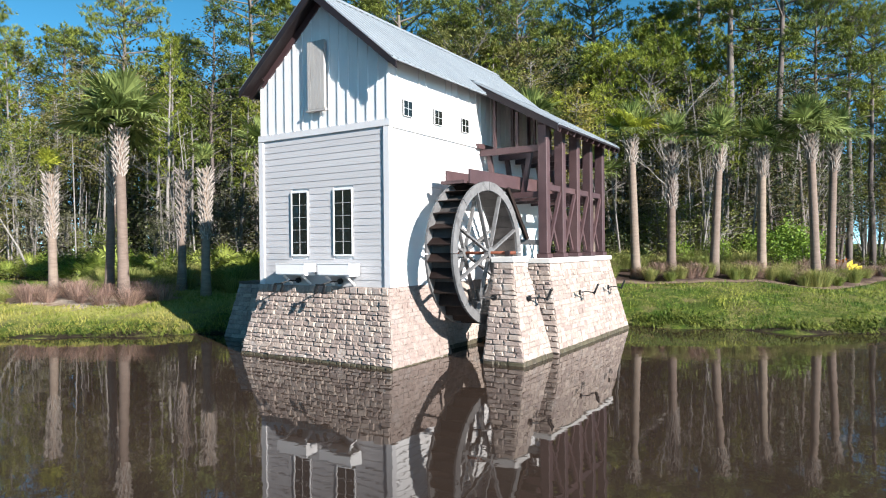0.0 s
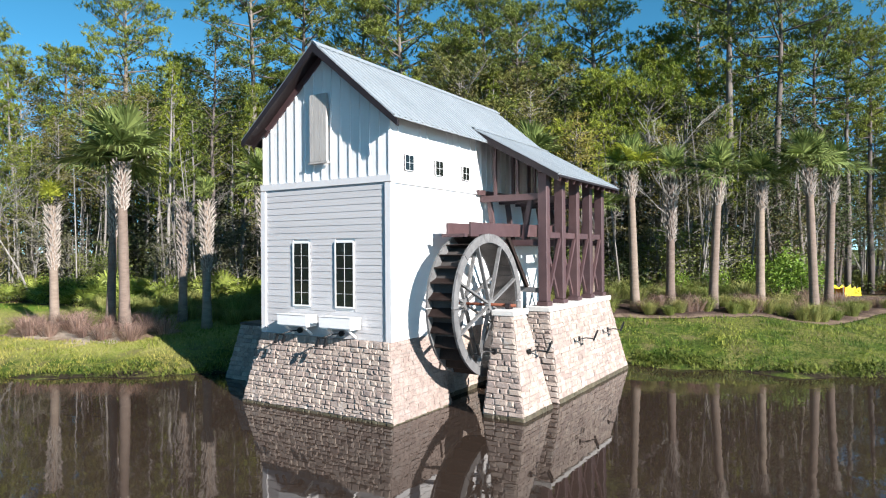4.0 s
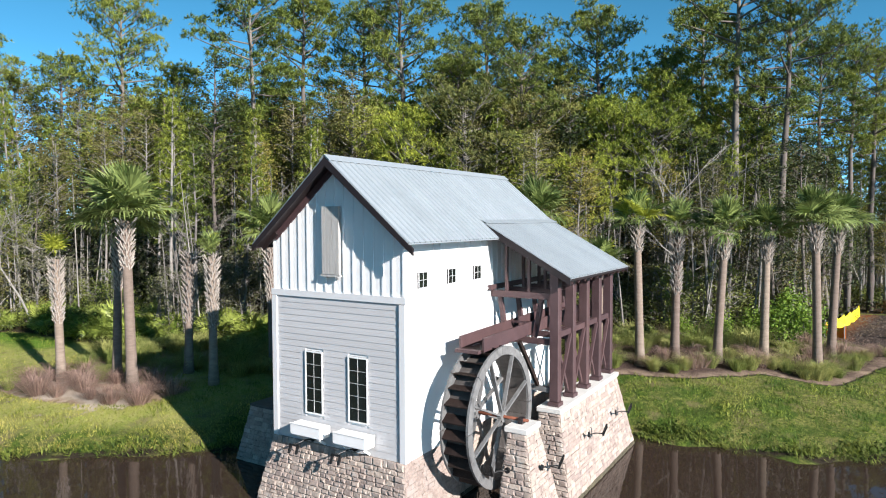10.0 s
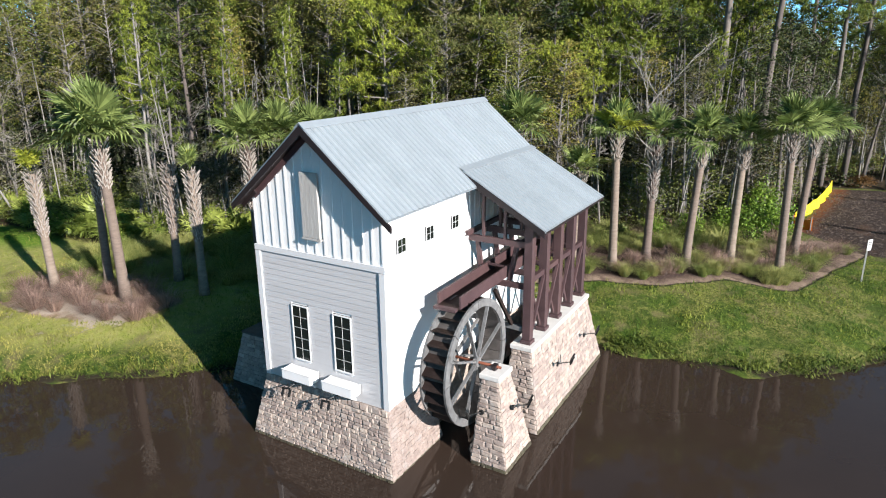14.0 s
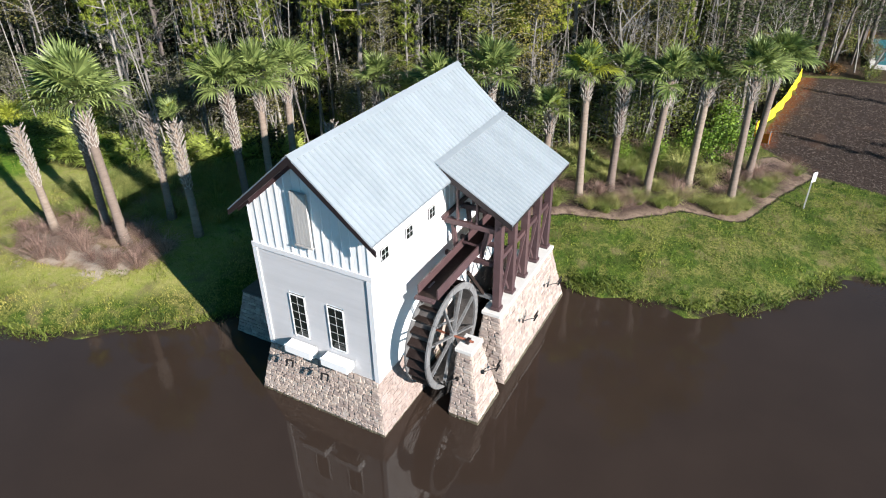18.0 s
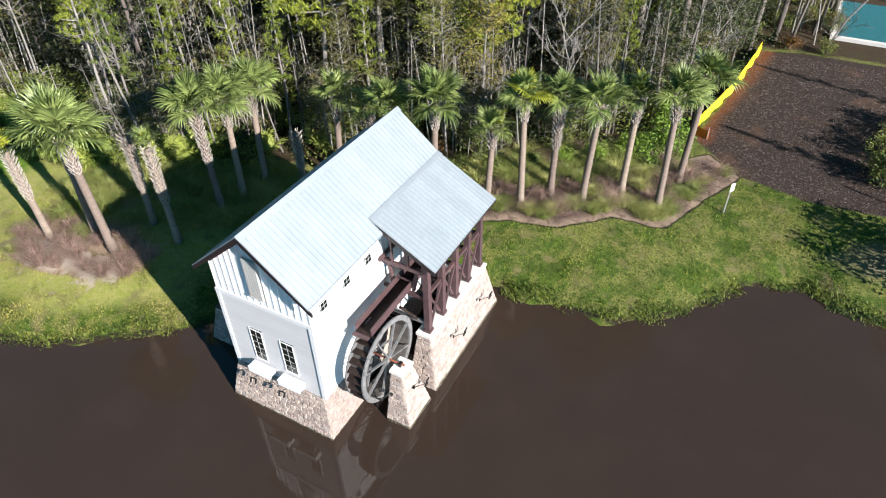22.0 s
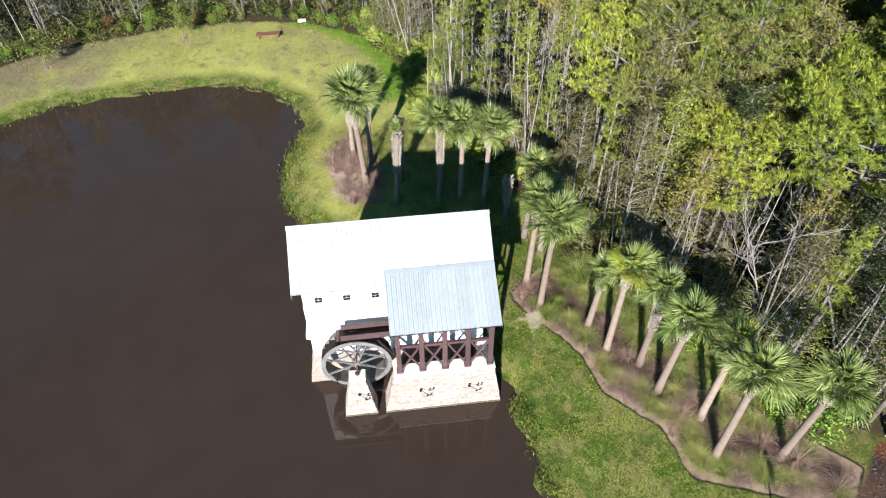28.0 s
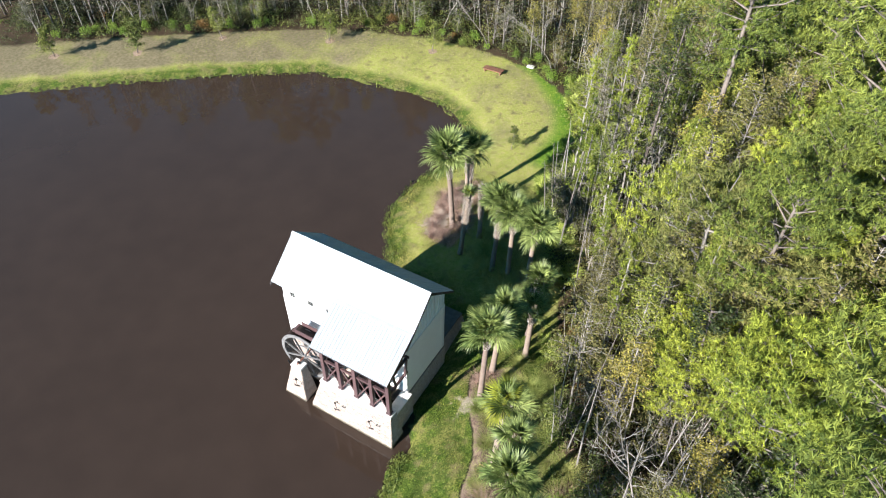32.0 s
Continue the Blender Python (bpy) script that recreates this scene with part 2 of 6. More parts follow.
def water_material():
    m = material("pond_water", (0.030, 0.0206, 0.0155), (0.037, 0.0255, 0.0192), 0.12, 0.02, fine=0.5)
    t = m.node_tree
    p = t.nodes["Principled BSDF"]
    p.inputs["IOR"].default_value = 1.36
    geo, n = t.nodes.new("ShaderNodeNewGeometry"), t.nodes.new("ShaderNodeTexNoise")
    n.inputs["Scale"].default_value, n.inputs["Detail"].default_value = 1.6, 3
    bp = t.nodes.new("ShaderNodeBump")
    bp.inputs["Strength"].default_value, bp.inputs["Distance"].default_value = 0.055, 0.05
    t.links.new(geo.outputs["Position"], n.inputs["Vector"])
    t.links.new(n.outputs[0], bp.inputs["Height"])
    t.links.new(bp.outputs[0], p.inputs["Normal"])
    return m


M_WATER = water_material()


def ground_material():
    """Grass, mulch beds, bare soil and forest litter, told apart by the sheet's own masks."""
    m = bpy.data.materials.new("bank_ground")
    m.use_nodes = True
    t = m.node_tree
    p = t.nodes["Principled BSDF"]
    p.inputs["Roughness"].default_value = 0.95
    p.inputs["Specular IOR Level"].default_value = 0.15
    geo = t.nodes.new("ShaderNodeNewGeometry")

    def noise_tex(s, d=5):
        n = t.nodes.new("ShaderNodeTexNoise")
        n.inputs["Scale"].default_value, n.inputs["Detail"].default_value = s, d
        t.links.new(geo.outputs["Position"], n.inputs["Vector"])
        return n.outputs[0]

    def between(x, lo, hi):
        r = t.nodes.new("ShaderNodeMapRange")
        r.inputs[1].default_value, r.inputs[2].default_value = lo, hi
        t.links.new(x, r.inputs[0])
        return r.outputs[0]

    def blend(f, a, b):
        x = t.nodes.new("ShaderNodeMix")
        x.data_type = "RGBA"
        for v, i in ((a, 6), (b, 7)):
            if isinstance(v, tuple):
                x.inputs[i].default_value = (*v, 1)
            else:
                t.links.new(v, x.inputs[i])
        t.links.new(f, x.inputs[0])
        return x.outputs[2]

    def mask(name, ragged, s, lo=0.42, hi=0.58):
        a = t.nodes.new("ShaderNodeAttribute")
        a.attribute_name = name
        ad = t.nodes.new("ShaderNodeMath")
        ad.operation = "MULTIPLY_ADD"
        ad.inputs[1].default_value = ragged
        sub = t.nodes.new("ShaderNodeMath")
        sub.operation = "SUBTRACT"
        sub.inputs[1].default_value = 0.5
        t.links.new(noise_tex(s), sub.inputs[0])
        t.links.new(sub.outputs[0], ad.inputs[0])
        t.links.new(a.outputs["Fac"], ad.inputs[2])
        return between(ad.outputs[0], lo, hi)

    n1, n2, n3 = noise_tex(0.45), noise_tex(3.2), noise_tex(28)
    grass = blend(between(n2, 0.36, 0.62), (0.036, 0.078, 0.0085), (0.118, 0.162, 0.024))
    grass = blend(between(n1, 0.47, 0.60), grass, blend(between(n2, 0.4, 0.6), (0.146, 0.15, 0.0385), (0.244, 0.216, 0.077)))
    grass = blend(between(noise_tex(1.3), 0.50, 0.60), grass, (0.201, 0.198, 0.055))
    grass = blend(between(noise_tex(0.9), 0.56, 0.66), grass, (0.061, 0.09, 0.0154))
    grass = blend(between(noise_tex(9.0), 0.32, 0.55), (0.0305, 0.0528, 0.0088), grass)
    grass = blend(between(n3, 0.3, 0.6), (0.0305, 0.0504, 0.0088), grass)
    dry = blend(between(n2, 0.35, 0.68), (0.27, 0.31, 0.06), (0.36, 0.33, 0.13))
    dry = blend(between(n3, 0.25, 0.7), (0.158, 0.165, 0.0495), dry)
    col = blend(mask("dry", 0.8, 0.35, 0.2, 0.9), grass, dry)
    col = blend(between(noise_tex(1.1), 0.54, 0.72), col, blend(between(n3, 0.3, 0.7), (0.106, 0.0891, 0.0396), (0.178, 0.158, 0.0726)))
    dull = blend(between(n2, 0.3, 0.7), (0.115, 0.104, 0.053), (0.185, 0.156, 0.098))
    col = blend(mask("dull", 1.3, 0.28, 0.25, 0.7), col, dull)
    col = blend(mask("lush", 0.3, 0.8, 0.2, 0.8), col, blend(between(n2, 0.35, 0.65), (0.066, 0.145, 0.0132), (0.132, 0.211, 0.0231)))
    sand = blend(between(n3, 0.25, 0.75), (0.32, 0.265, 0.21), (0.43, 0.375, 0.31))
    mulch = blend(between(n3, 0.3, 0.7), (0.15, 0.103, 0.076), (0.33, 0.25, 0.19))
    mulch = blend(between(n2, 0.52, 0.66), mulch, (0.13, 0.092, 0.07))
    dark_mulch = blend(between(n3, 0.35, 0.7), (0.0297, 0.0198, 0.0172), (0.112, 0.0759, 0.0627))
    tan = blend(between(n3, 0.3, 0.7), (0.175, 0.118, 0.082), (0.335, 0.25, 0.18))
    tan = blend(between(n2, 0.5, 0.64), tan, (0.15, 0.125, 0.055))
    mulch = blend(mask("pale", 0.2, 0.9, 0.3, 0.6), mulch, tan)
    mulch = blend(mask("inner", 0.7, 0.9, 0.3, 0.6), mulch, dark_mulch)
    # near-black line in the colour along the right bed's edge; no cut in the mesh
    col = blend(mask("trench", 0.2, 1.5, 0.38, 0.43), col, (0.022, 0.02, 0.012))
    col = blend(mask("bed", 0.25, 1.5, 0.46, 0.54), col, mulch)
    col = blend(mask("sand", 1.2, 1.1), col, sand)
    litter = blend(between(n3, 0.3, 0.7), (0.0231, 0.0158, 0.0099), (0.0726, 0.0495, 0.0297))
    litter = blend(between(n2, 0.55, 0.7), litter, (0.033, 0.0462, 0.0132))
    col = blend(mask("wood", 0.6, 0.6), col, litter)
    soil = blend(between(n3, 0.38, 0.66), (0.017, 0.012, 0.010), (0.085, 0.063, 0.052))
    soil = blend(between(noise_tex(7.0), 0.45, 0.62), soil, (0.03, 0.021, 0.017))
    soil = blend(between(n1, 0.55, 0.7), soil, (0.085, 0.05, 0.034))
    soil = blend(mask("clay", 0.5, 1.2, 0.35, 0.75), soil, blend(between(n3, 0.35, 0.7), (0.07, 0.024, 0.012), (0.17, 0.066, 0.03)))
    col = blend(mask("soil", 0.3, 0.9), col, soil)
    mud = blend(between(n3, 0.3, 0.7), (0.0181, 0.0138, 0.00925), (0.033, 0.0264, 0.0165))
    col = blend(mask("mud", 0.5, 1.5), col, mud)
    t.links.new(col, p.inputs["Base Color"])
    bp = t.nodes.new("ShaderNodeBump")
    bp.inputs["Strength"].default_value, bp.inputs["Distance"].default_value = 0.7, 0.06
    t.links.new(n3, bp.inputs["Height"])
    t.links.new(bp.outputs[0], p.inputs["Normal"])
    return m


M_GROUND = ground_material()

# ---- mesh tools ----
rnd = random.Random(7)
U = rnd.uniform


class Build:
    """Gathers plain vertices and faces for one mesh."""

    def __init__(self):
        self.v, self.f = [], []

    def box(self, x0, x1, y0, y1, z0, z1):
        n = len(self.v)
        self.v += [(x, y, z) for z in (z0, z1) for x, y in ((x0, y0), (x1, y0), (x1, y1), (x0, y1))]
        self.f += [tuple(n + i for i in q) for q in ((3, 2, 1, 0), (4, 5, 6, 7), (0, 1, 5, 4), (1, 2, 6, 5), (2, 3, 7, 6), (3, 0, 4, 7))]
        return self

    def hexa(self, low, high):
        """A block between two loops of four corners."""
        n = len(self.v)
        self.v += [tuple(p) for p in low] + [tuple(p) for p in high]
        self.f += [tuple(n + i for i in q) for q in ((3, 2, 1, 0), (4, 5, 6, 7), (0, 1, 5, 4), (1, 2, 6, 5), (2, 3, 7, 6), (3, 0, 4, 7))]
        return self

    def beam(self, a, b, w, h, up=(0, 0, 1)):
        """A squared timber from a to b, w wide and h deep."""
        a, b = Vector(a), Vector(b)
        d = (b - a).normalized()
        s = d.cross(Vector(up))
        s = s.normalized() if s.length > 1e-4 else Vector((1, 0, 0))
        u = s.cross(d).normalized()
        c = [s * i * w / 2 + u * j * h / 2 for i, j in ((-1, -1), (1, -1), (1, 1), (-1, 1))]
        return self.hexa([a + k for k in c], [b + k for k in c])

    def tube(self, points, radii, sides=6, cap=True):
        n0 = len(self.v)
        pts = [Vector(p) for p in points]
        for i, p in enumerate(pts):
            d = (pts[min(i + 1, len(pts) - 1)] - pts[max(i - 1, 0)]).normalized()
            s = d.cross(Vector((0.31, 0.95, 0.05))).normalized()
            u = s.cross(d)
            for k in range(sides):
                a = 2 * math.pi * k / sides
                self.v.append(tuple(p + (s * math.cos(a) + u * math.sin(a)) * radii[i]))
        for i in range(len(pts) - 1):
            for k in range(sides):
                a, b = n0 + i * sides + k, n0 + i * sides + (k + 1) % sides
                self.f.append((a, b, b + sides, a + sides))
        if cap:
            self.f.append(tuple(n0 + k for k in range(sides))[::-1])
            self.f.append(tuple(n0 + (len(pts) - 1) * sides + k for k in range(sides)))
        return self

    def tri(self, a, b, c):
        n = len(self.v)
        self.v += [tuple(a), tuple(b), tuple(c)]
        self.f.append((n, n + 1, n + 2))

    def quad(self, a, b, c, d):
        n = len(self.v)
        self.v += [tuple(a), tuple(b), tuple(c), tuple(d)]
        self.f.append((n, n + 1, n + 2, n + 3))

    def mesh(self, name, mat, origin=(0, 0, 0), smooth=False):
        me = bpy.data.meshes.new(name)
        o = origin
        me.from_pydata([(x - o[0], y - o[1], z - o[2]) for x, y, z in self.v], [], self.f)
        me.materials.append(mat)
        if smooth:
            me.shade_smooth()
        return me


ORIGIN = {}


def thing(name, at, label, category, group="", kind=""):
    ob = tagged(new(name), label, category, group, kind)
    ob.location = at
    ORIGIN[ob.name] = tuple(at)
    return ob


def part(name, build, mat, parent, label="", smooth=False, bevel=0.0, kind=""):
    o = ORIGIN[parent.name]
    me = build if isinstance(build, bpy.types.Mesh) else build.mesh(name, mat, o, smooth)
    if bevel:
        bm = bmesh.new()
        bm.from_mesh(me)
        bmesh.ops.bevel(bm, geom=bm.edges[:], offset=bevel, segments=1, affect="EDGES")
        bm.to_mesh(me)
        bm.free()
    ob = new(name, me)
    ob.parent = parent
    ORIGIN[ob.name] = o
    return tagged(ob, label, kind=kind)


def sheet(name, build, mat, label, category, kind="structure", smooth=False):
    ob = new(name, build.mesh(name, mat, (0, 0, 0), smooth))
    ORIGIN[ob.name] = (0, 0, 0)
    return tagged(ob, label, category, kind=kind)


# ---- ground and water ----
LAKE = [(-18.7, -35.5), (-26.2, -27.3), (-33.8, -18.4), (-39.4, -10.5), (-41, -1), (-41, 4), (-39.5, 7), (-37, 9.4), (-33.5, 10.4), (-30.5, 9.6), (-28, 9.2),
        (-25.2, 9.1), (-22.6, 10), (-20.4, 11.6), (-18.4, 13), (-17.3, 13.8), (-16, 17), (-13, 21), (-9, 21.3), (-6.4, 22.5), (-3.7, 22.75), (-0.9, 22.85), (0.6, 23.8),
        (2.3, 25.1), (3.3, 26.6), (4.3, 28.3), (6.8, 29.1), (9, 28.5), (11.8, 28.3), (20, 28), (30, 18), (36, -5), (30, -32), (10, -46), (-8, -44)]
LK = np.array(LAKE, float)


def shore(x, y):
    """Distance from the water's edge: positive on land."""
    x, y = np.asarray(x, float), np.asarray(y, float)
    best, inside = np.full(x.shape, 1e9), np.zeros(x.shape, bool)
    for a, b in zip(LK, np.roll(LK, -1, 0)):
        d = b - a
        k = np.clip(((x - a[0]) * d[0] + (y - a[1]) * d[1]) / (d @ d), 0, 1)
        best = np.minimum(best, np.hypot(x - a[0] - k * d[0], y - a[1] - k * d[1]))
        if a[1] != b[1]:
            inside ^= ((a[1] > y) != (b[1] > y)) & (x < (b[0] - a[0]) * (y - a[1]) / (b[1] - a[1]) + a[0])
    return np.where(inside, -best, best)


def ramp01(v, lo, hi):
    k = np.clip((np.asarray(v, float) - lo) / (hi - lo), 0, 1)
    return k * k * (3 - 2 * k)


def ground_z(x, y):
    d = shore(x, y) + 0.35 * np.sin(np.asarray(x) * 1.7) * np.sin(np.asarray(y) * 1.3 + 0.5)
    amp = 1.2 + 0.75 * ramp01(x, -20, -8) - 0.5 * ramp01(x, -6, -1) * (1 - ramp01(y, 40, 52))
    land = amp * (1 - np.exp(-np.maximum(d, 0) / 4.2)) - 1.5 * ramp01(y, 37.5, 57) * ramp01(x, -14, -2)
    return np.where(d > 0, land, np.maximum(0.45 * d, -1.2))


def gz(x, y):
    return float(ground_z(np.array([x]), np.array([y]))[0])


def inside_poly(x, y, poly):
    r = np.zeros(np.shape(x), bool)
    for (ax, ay), (bx, by) in zip(poly, poly[1:] + poly[:1]):
        if ay != by:
            r ^= ((ay > y) != (by > y)) & (x < (bx - ax) * (y - ay) / (by - ay) + ax)
    return r


BED_R = [(-12.5, 23.6), (-10.4, 24.5), (-8.6, 25.9), (-7.2, 26.6), (-4.9, 27.0), (-2.6, 29.3), (-0.1, 29.8), (1.2, 33.2), (2.6, 36.0), (0.5, 37.6), (-3, 34), (-8, 30.5), (-12, 28), (-14.5, 26)]
BED_L = [(-30.4, 12.9), (-27, 12.6), (-24.2, 13.3), (-22.2, 14.5), (-22.0, 16.5), (-25, 16.9), (-29, 16.2)]
SOIL = [(2.2, 36.2), (6, 35.4), (10, 35.6), (24, 36), (26, 58), (4, 58), (0.7, 57), (0.2, 46), (-0.6, 39)]
WOOD_EDGE = [(-200, -60), (-70, -66), (-14, -56), (-20, -49), (-24.4, -43), (-28.8, -37.8), (-34.2, -31.9), (-40.8, -23.5), (-47.8, -13.6), (-51.4, -2.5), (-51.7, 4.5), (-51, 10), (-47.4, 15.2), (-41, 19.2), (-34, 19.5), (-28, 20.5), (-22.5, 25.5), (-16, 27.3), (-11, 28.6), (-6, 32.2), (-2, 36.5), (-0.9, 39), (-0.2, 46), (0.4, 58), (26, 60), (28, 90), (60, 120), (-200, 150)]


gx = np.concatenate([[-2500, -800, -300, -160, -110, -85], np.arange(-66, 28.1, 0.55), [34, 42, 55, 80, 140, 300, 800, 2500]])
gy = np.concatenate([[-2500, -800, -300, -150, -90, -66], np.arange(-52, 62.1, 0.62), [68, 76, 90, 120, 200, 400, 900, 2500]])
GX, GY = np.meshgrid(gx, gy)
GZ = ground_z(GX, GY)
SD = shore(GX, GY)
me = bpy.data.meshes.new("ground")
nx, ny = len(gx), len(gy)
me.from_pydata(np.stack([GX, GY, GZ], -1).reshape(-1, 3).tolist(), [], [(j * nx + i, j * nx + i + 1, (j + 1) * nx + i + 1, (j + 1) * nx + i) for j in range(ny - 1) for i in range(nx - 1)])
me.materials.append(M_GROUND)
me.shade_smooth()


def line_dist(points):
    best = np.full(GX.shape, 1e9)
    for a, b in zip(np.array(points, float), np.array(points[1:], float)):
        d = b - a
        k = np.clip(((GX - a[0]) * d[0] + (GY - a[1]) * d[1]) / (d @ d), 0, 1)
        best = np.minimum(best, np.hypot(GX - a[0] - k * d[0], GY - a[1] - k * d[1]))
    return best


def soft_mask(poly, width):
    m = inside_poly(GX, GY, poly).astype(float)
    best = np.full(GX.shape, 1e9)
    for a, b in zip(np.array(poly, float), np.roll(np.array(poly, float), -1, 0)):
        d = b - a
        k = np.clip(((GX - a[0]) * d[0] + (GY - a[1]) * d[1]) / (d @ d), 0, 1)
        best = np.minimum(best, np.hypot(GX - a[0] - k * d[0], GY - a[1] - k * d[1]))
    return np.clip(0.5 + np.where(m > 0, best, -best) / width, 0, 1)


SAPLINGS = [(-26.0, -36.2), (-31.4, -29.2), (-38.9, -23.6), (-44.9, -12.8), (-48.8, -1.2)]
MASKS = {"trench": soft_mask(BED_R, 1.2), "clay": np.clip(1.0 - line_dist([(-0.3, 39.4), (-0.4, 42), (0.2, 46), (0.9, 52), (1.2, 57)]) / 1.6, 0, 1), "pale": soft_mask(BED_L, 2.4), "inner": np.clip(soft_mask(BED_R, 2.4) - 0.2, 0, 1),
         "bed": np.maximum(np.maximum(soft_mask(BED_R, 1.2), soft_mask(BED_L, 2.6)), 0.75 * sum(np.exp(-((GX - a) ** 2 + (GY - b) ** 2) / 0.9) for a, b in SAPLINGS)), "soil": soft_mask(SOIL, 1.5), "wood": soft_mask(WOOD_EDGE, 3.0),
         "dry": np.clip(0.92 * ramp01(-GX, 16, 22) + 0.25 * ramp01(GX, 4, 9), 0, 1) * ramp01(SD, 0.8, 2.5),
         "sand": np.maximum(0, np.maximum(0.70 * np.exp(-((GX + 25.8) ** 2 / 14 + (GY - 13.9) ** 2 / 3.4)), 0.62 * np.exp(-((GX + 10.2) ** 2 / 2 + (GY - 24.3) ** 2 / 0.8)))),
         "dull": np.maximum(0.95 * np.exp(-((GX - 11.8) ** 2 / 16 + (GY - 31.4) ** 2 / 7)), np.maximum(0.75 * ramp01(-GY, -2, 16), 0.28 * ramp01(-GX, 32, 40))) * ramp01(SD, 1.2, 3.0),
         "lush": np.clip(1.1 - np.abs(line_dist([(-54, 5), (-50.5, 11.5), (-45.5, 16.2), (-41, 18.2), (-36, 18.2)])) / 1.9, 0, 1),
         "mud": np.clip(0.75 - np.abs(SD - 0.05) / 0.9, 0, 1)}
for key, val in MASKS.items():
    me.attributes.new(key, "FLOAT", "POINT").data.foreach_set("value", val.reshape(-1).astype(np.float32))
ground = tagged(new("ground", me), "grassy pond bank with mulch beds, bare soil and forest floor", "ground", kind="structure")
ORIGIN[ground.name] = (0, 0, 0)
wb = Build()
wb.quad((-60, -60, 0), (45, -60, 0), (45, 40, 0), (-60, 40, 0))
sheet("water", wb, M_WATER, "still brown pond water reflecting trees and sky", "water")

# ---- mill house ----
XL, XRW, YF, YB = -12.92, -8.64, 12.36, 21.25
Z0, ZBAND, ZBAND2 = 1.82, 5.58, 5.78
XC, HW, ZR, ZE, RYF, RYB = -10.70, 2.58, 9.12, 6.94, 11.97, 21.69
SLOPE = (ZR - ZE) / HW


def roof_under(x):
    return ZR - 0.12 - SLOPE * abs(x - XC)


house = thing("mill_house", (XC, 16.8, 0), "white and grey clapboard grist mill with metal roof on stone base", "mill")


def stone_face(parent, a, b, c, d, seed, course=(0.10, 0.17), width=(0.13, 0.38), joined=False):
    """Coursed stones on the face a-b (bottom), c-d (top), seen from outside; each stone is a piece of its own."""
    r = random.Random(seed)
    a, b, c, d = map(Vector, (a, b, c, d))
    n = (b - a).cross(d - a).normalized()
    hgt = ((d - a).length + (c - b).length) / 2
    rows, h = [], 0.0
    while h < hgt - 0.05:
        k = min(r.uniform(*course), hgt - h)
        if hgt - h - k < 0.08:
            k = hgt - h
        rows.append((h / hgt, (h + k) / hgt))
        h += k
    out, wet = Build(), Build()
    o = ORIGIN[parent.name]
    for v0, v1 in rows:
        span = (a.lerp(d, (v0 + v1) / 2) - b.lerp(c, (v0 + v1) / 2)).length
        u, cuts = 0.0, [0.0]
        while u < span - 0.12:
            u += r.uniform(*width)
            if span - u < 0.14:
                u = span
            cuts.append(min(u, span))
        for u0, u1 in zip(cuts, cuts[1:]):
            j = r.uniform(0.004, 0.010) * (0.5 if n.x > 0.5 else 1.0)
            q = []
            for uu, vv in ((u0 + j, 1), (u1 - j, 1), (u1 - j, 2), (u0 + j, 2)):
                v = v0 + j / hgt if vv == 1 else v1 - j / hgt
                e, f = a.lerp(d, v), b.lerp(c, v)
                q.append(e.lerp(f, uu / span) + n * 0)
            mid = sum(q, Vector()) / 4
            pr, ins = r.uniform(0.018, 0.046), r.uniform(0.024, 0.042)
            if n.x > 0.5:
                pr *= 0.45
            s = Build()
            jit = [Vector((r.uniform(-1, 1), r.uniform(-1, 1), r.uniform(-1, 1))) * 0.02 for _ in range(4)]
            low = [p - n * 0.03 for p in q]
            mids = [p + n * pr * 0.55 + w * 0.7 for p, w in zip(q, jit)]
            top = [p + (mid - p).normalized() * ins * 1.3 + n * (pr + r.uniform(-0.012, 0.012)) for p in q]
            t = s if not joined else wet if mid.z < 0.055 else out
            k = len(t.v)
            t.v += [tuple(p) for p in low + mids + top]
            for i in range(4):
                i2 = (i + 1) % 4
                t.f += [(k + i, k + i2, k + 4 + i2, k + 4 + i), (k + 4 + i, k + 4 + i2, k + 8 + i2, k + 8 + i)]
            t.f.append((k + 8, k + 9, k + 10, k + 11))
            if not joined:
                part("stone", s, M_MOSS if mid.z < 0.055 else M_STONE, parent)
    if joined:
        part("stonework", out, M_STONE, parent, "coursed cut stones", kind="stuff")
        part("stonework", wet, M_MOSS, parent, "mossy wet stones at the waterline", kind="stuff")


# stone base below the house
BZ = -0.5
base = part("foundation", Build().hexa([(-13.37, 11.83, BZ), (-8.17, 11.83, BZ), (-8.17, 14.5, BZ), (-13.37, 14.5, BZ)], [(-12.94, 12.33, Z0), (-8.66, 12.33, Z0), (-8.66, 14.4, Z0), (-12.94, 14.4, Z0)])
            .box(-12.94, -8.72, 14.5, 21.35, BZ, Z0), M_MORTAR, house, "battered base of rough cut stone at the waterline")
stone_face(base, (-13.37, 11.83, BZ), (-8.17, 11.83, BZ), (-8.66, 12.33, Z0), (-12.94, 12.33, Z0), 3, (0.085, 0.15), (0.12, 0.30))
stone_face(base, (-8.17, 11.83, BZ), (-8.17, 14.5, BZ), (-8.66, 14.4, Z0), (-8.66, 12.33, Z0), 5, (0.085, 0.15), (0.12, 0.30), joined=True)
stone_face(base, (-8.72, 14.5, BZ), (-8.72, 21.35, BZ), (-8.72, 21.35, Z0), (-8.72, 14.5, Z0), 7, joined=True)
stone_face(base, (-8.72, 21.35, BZ), (-12.94, 21.35, BZ), (-12.94, 21.35, Z0), (-8.72, 21.35, Z0), 9, joined=True)

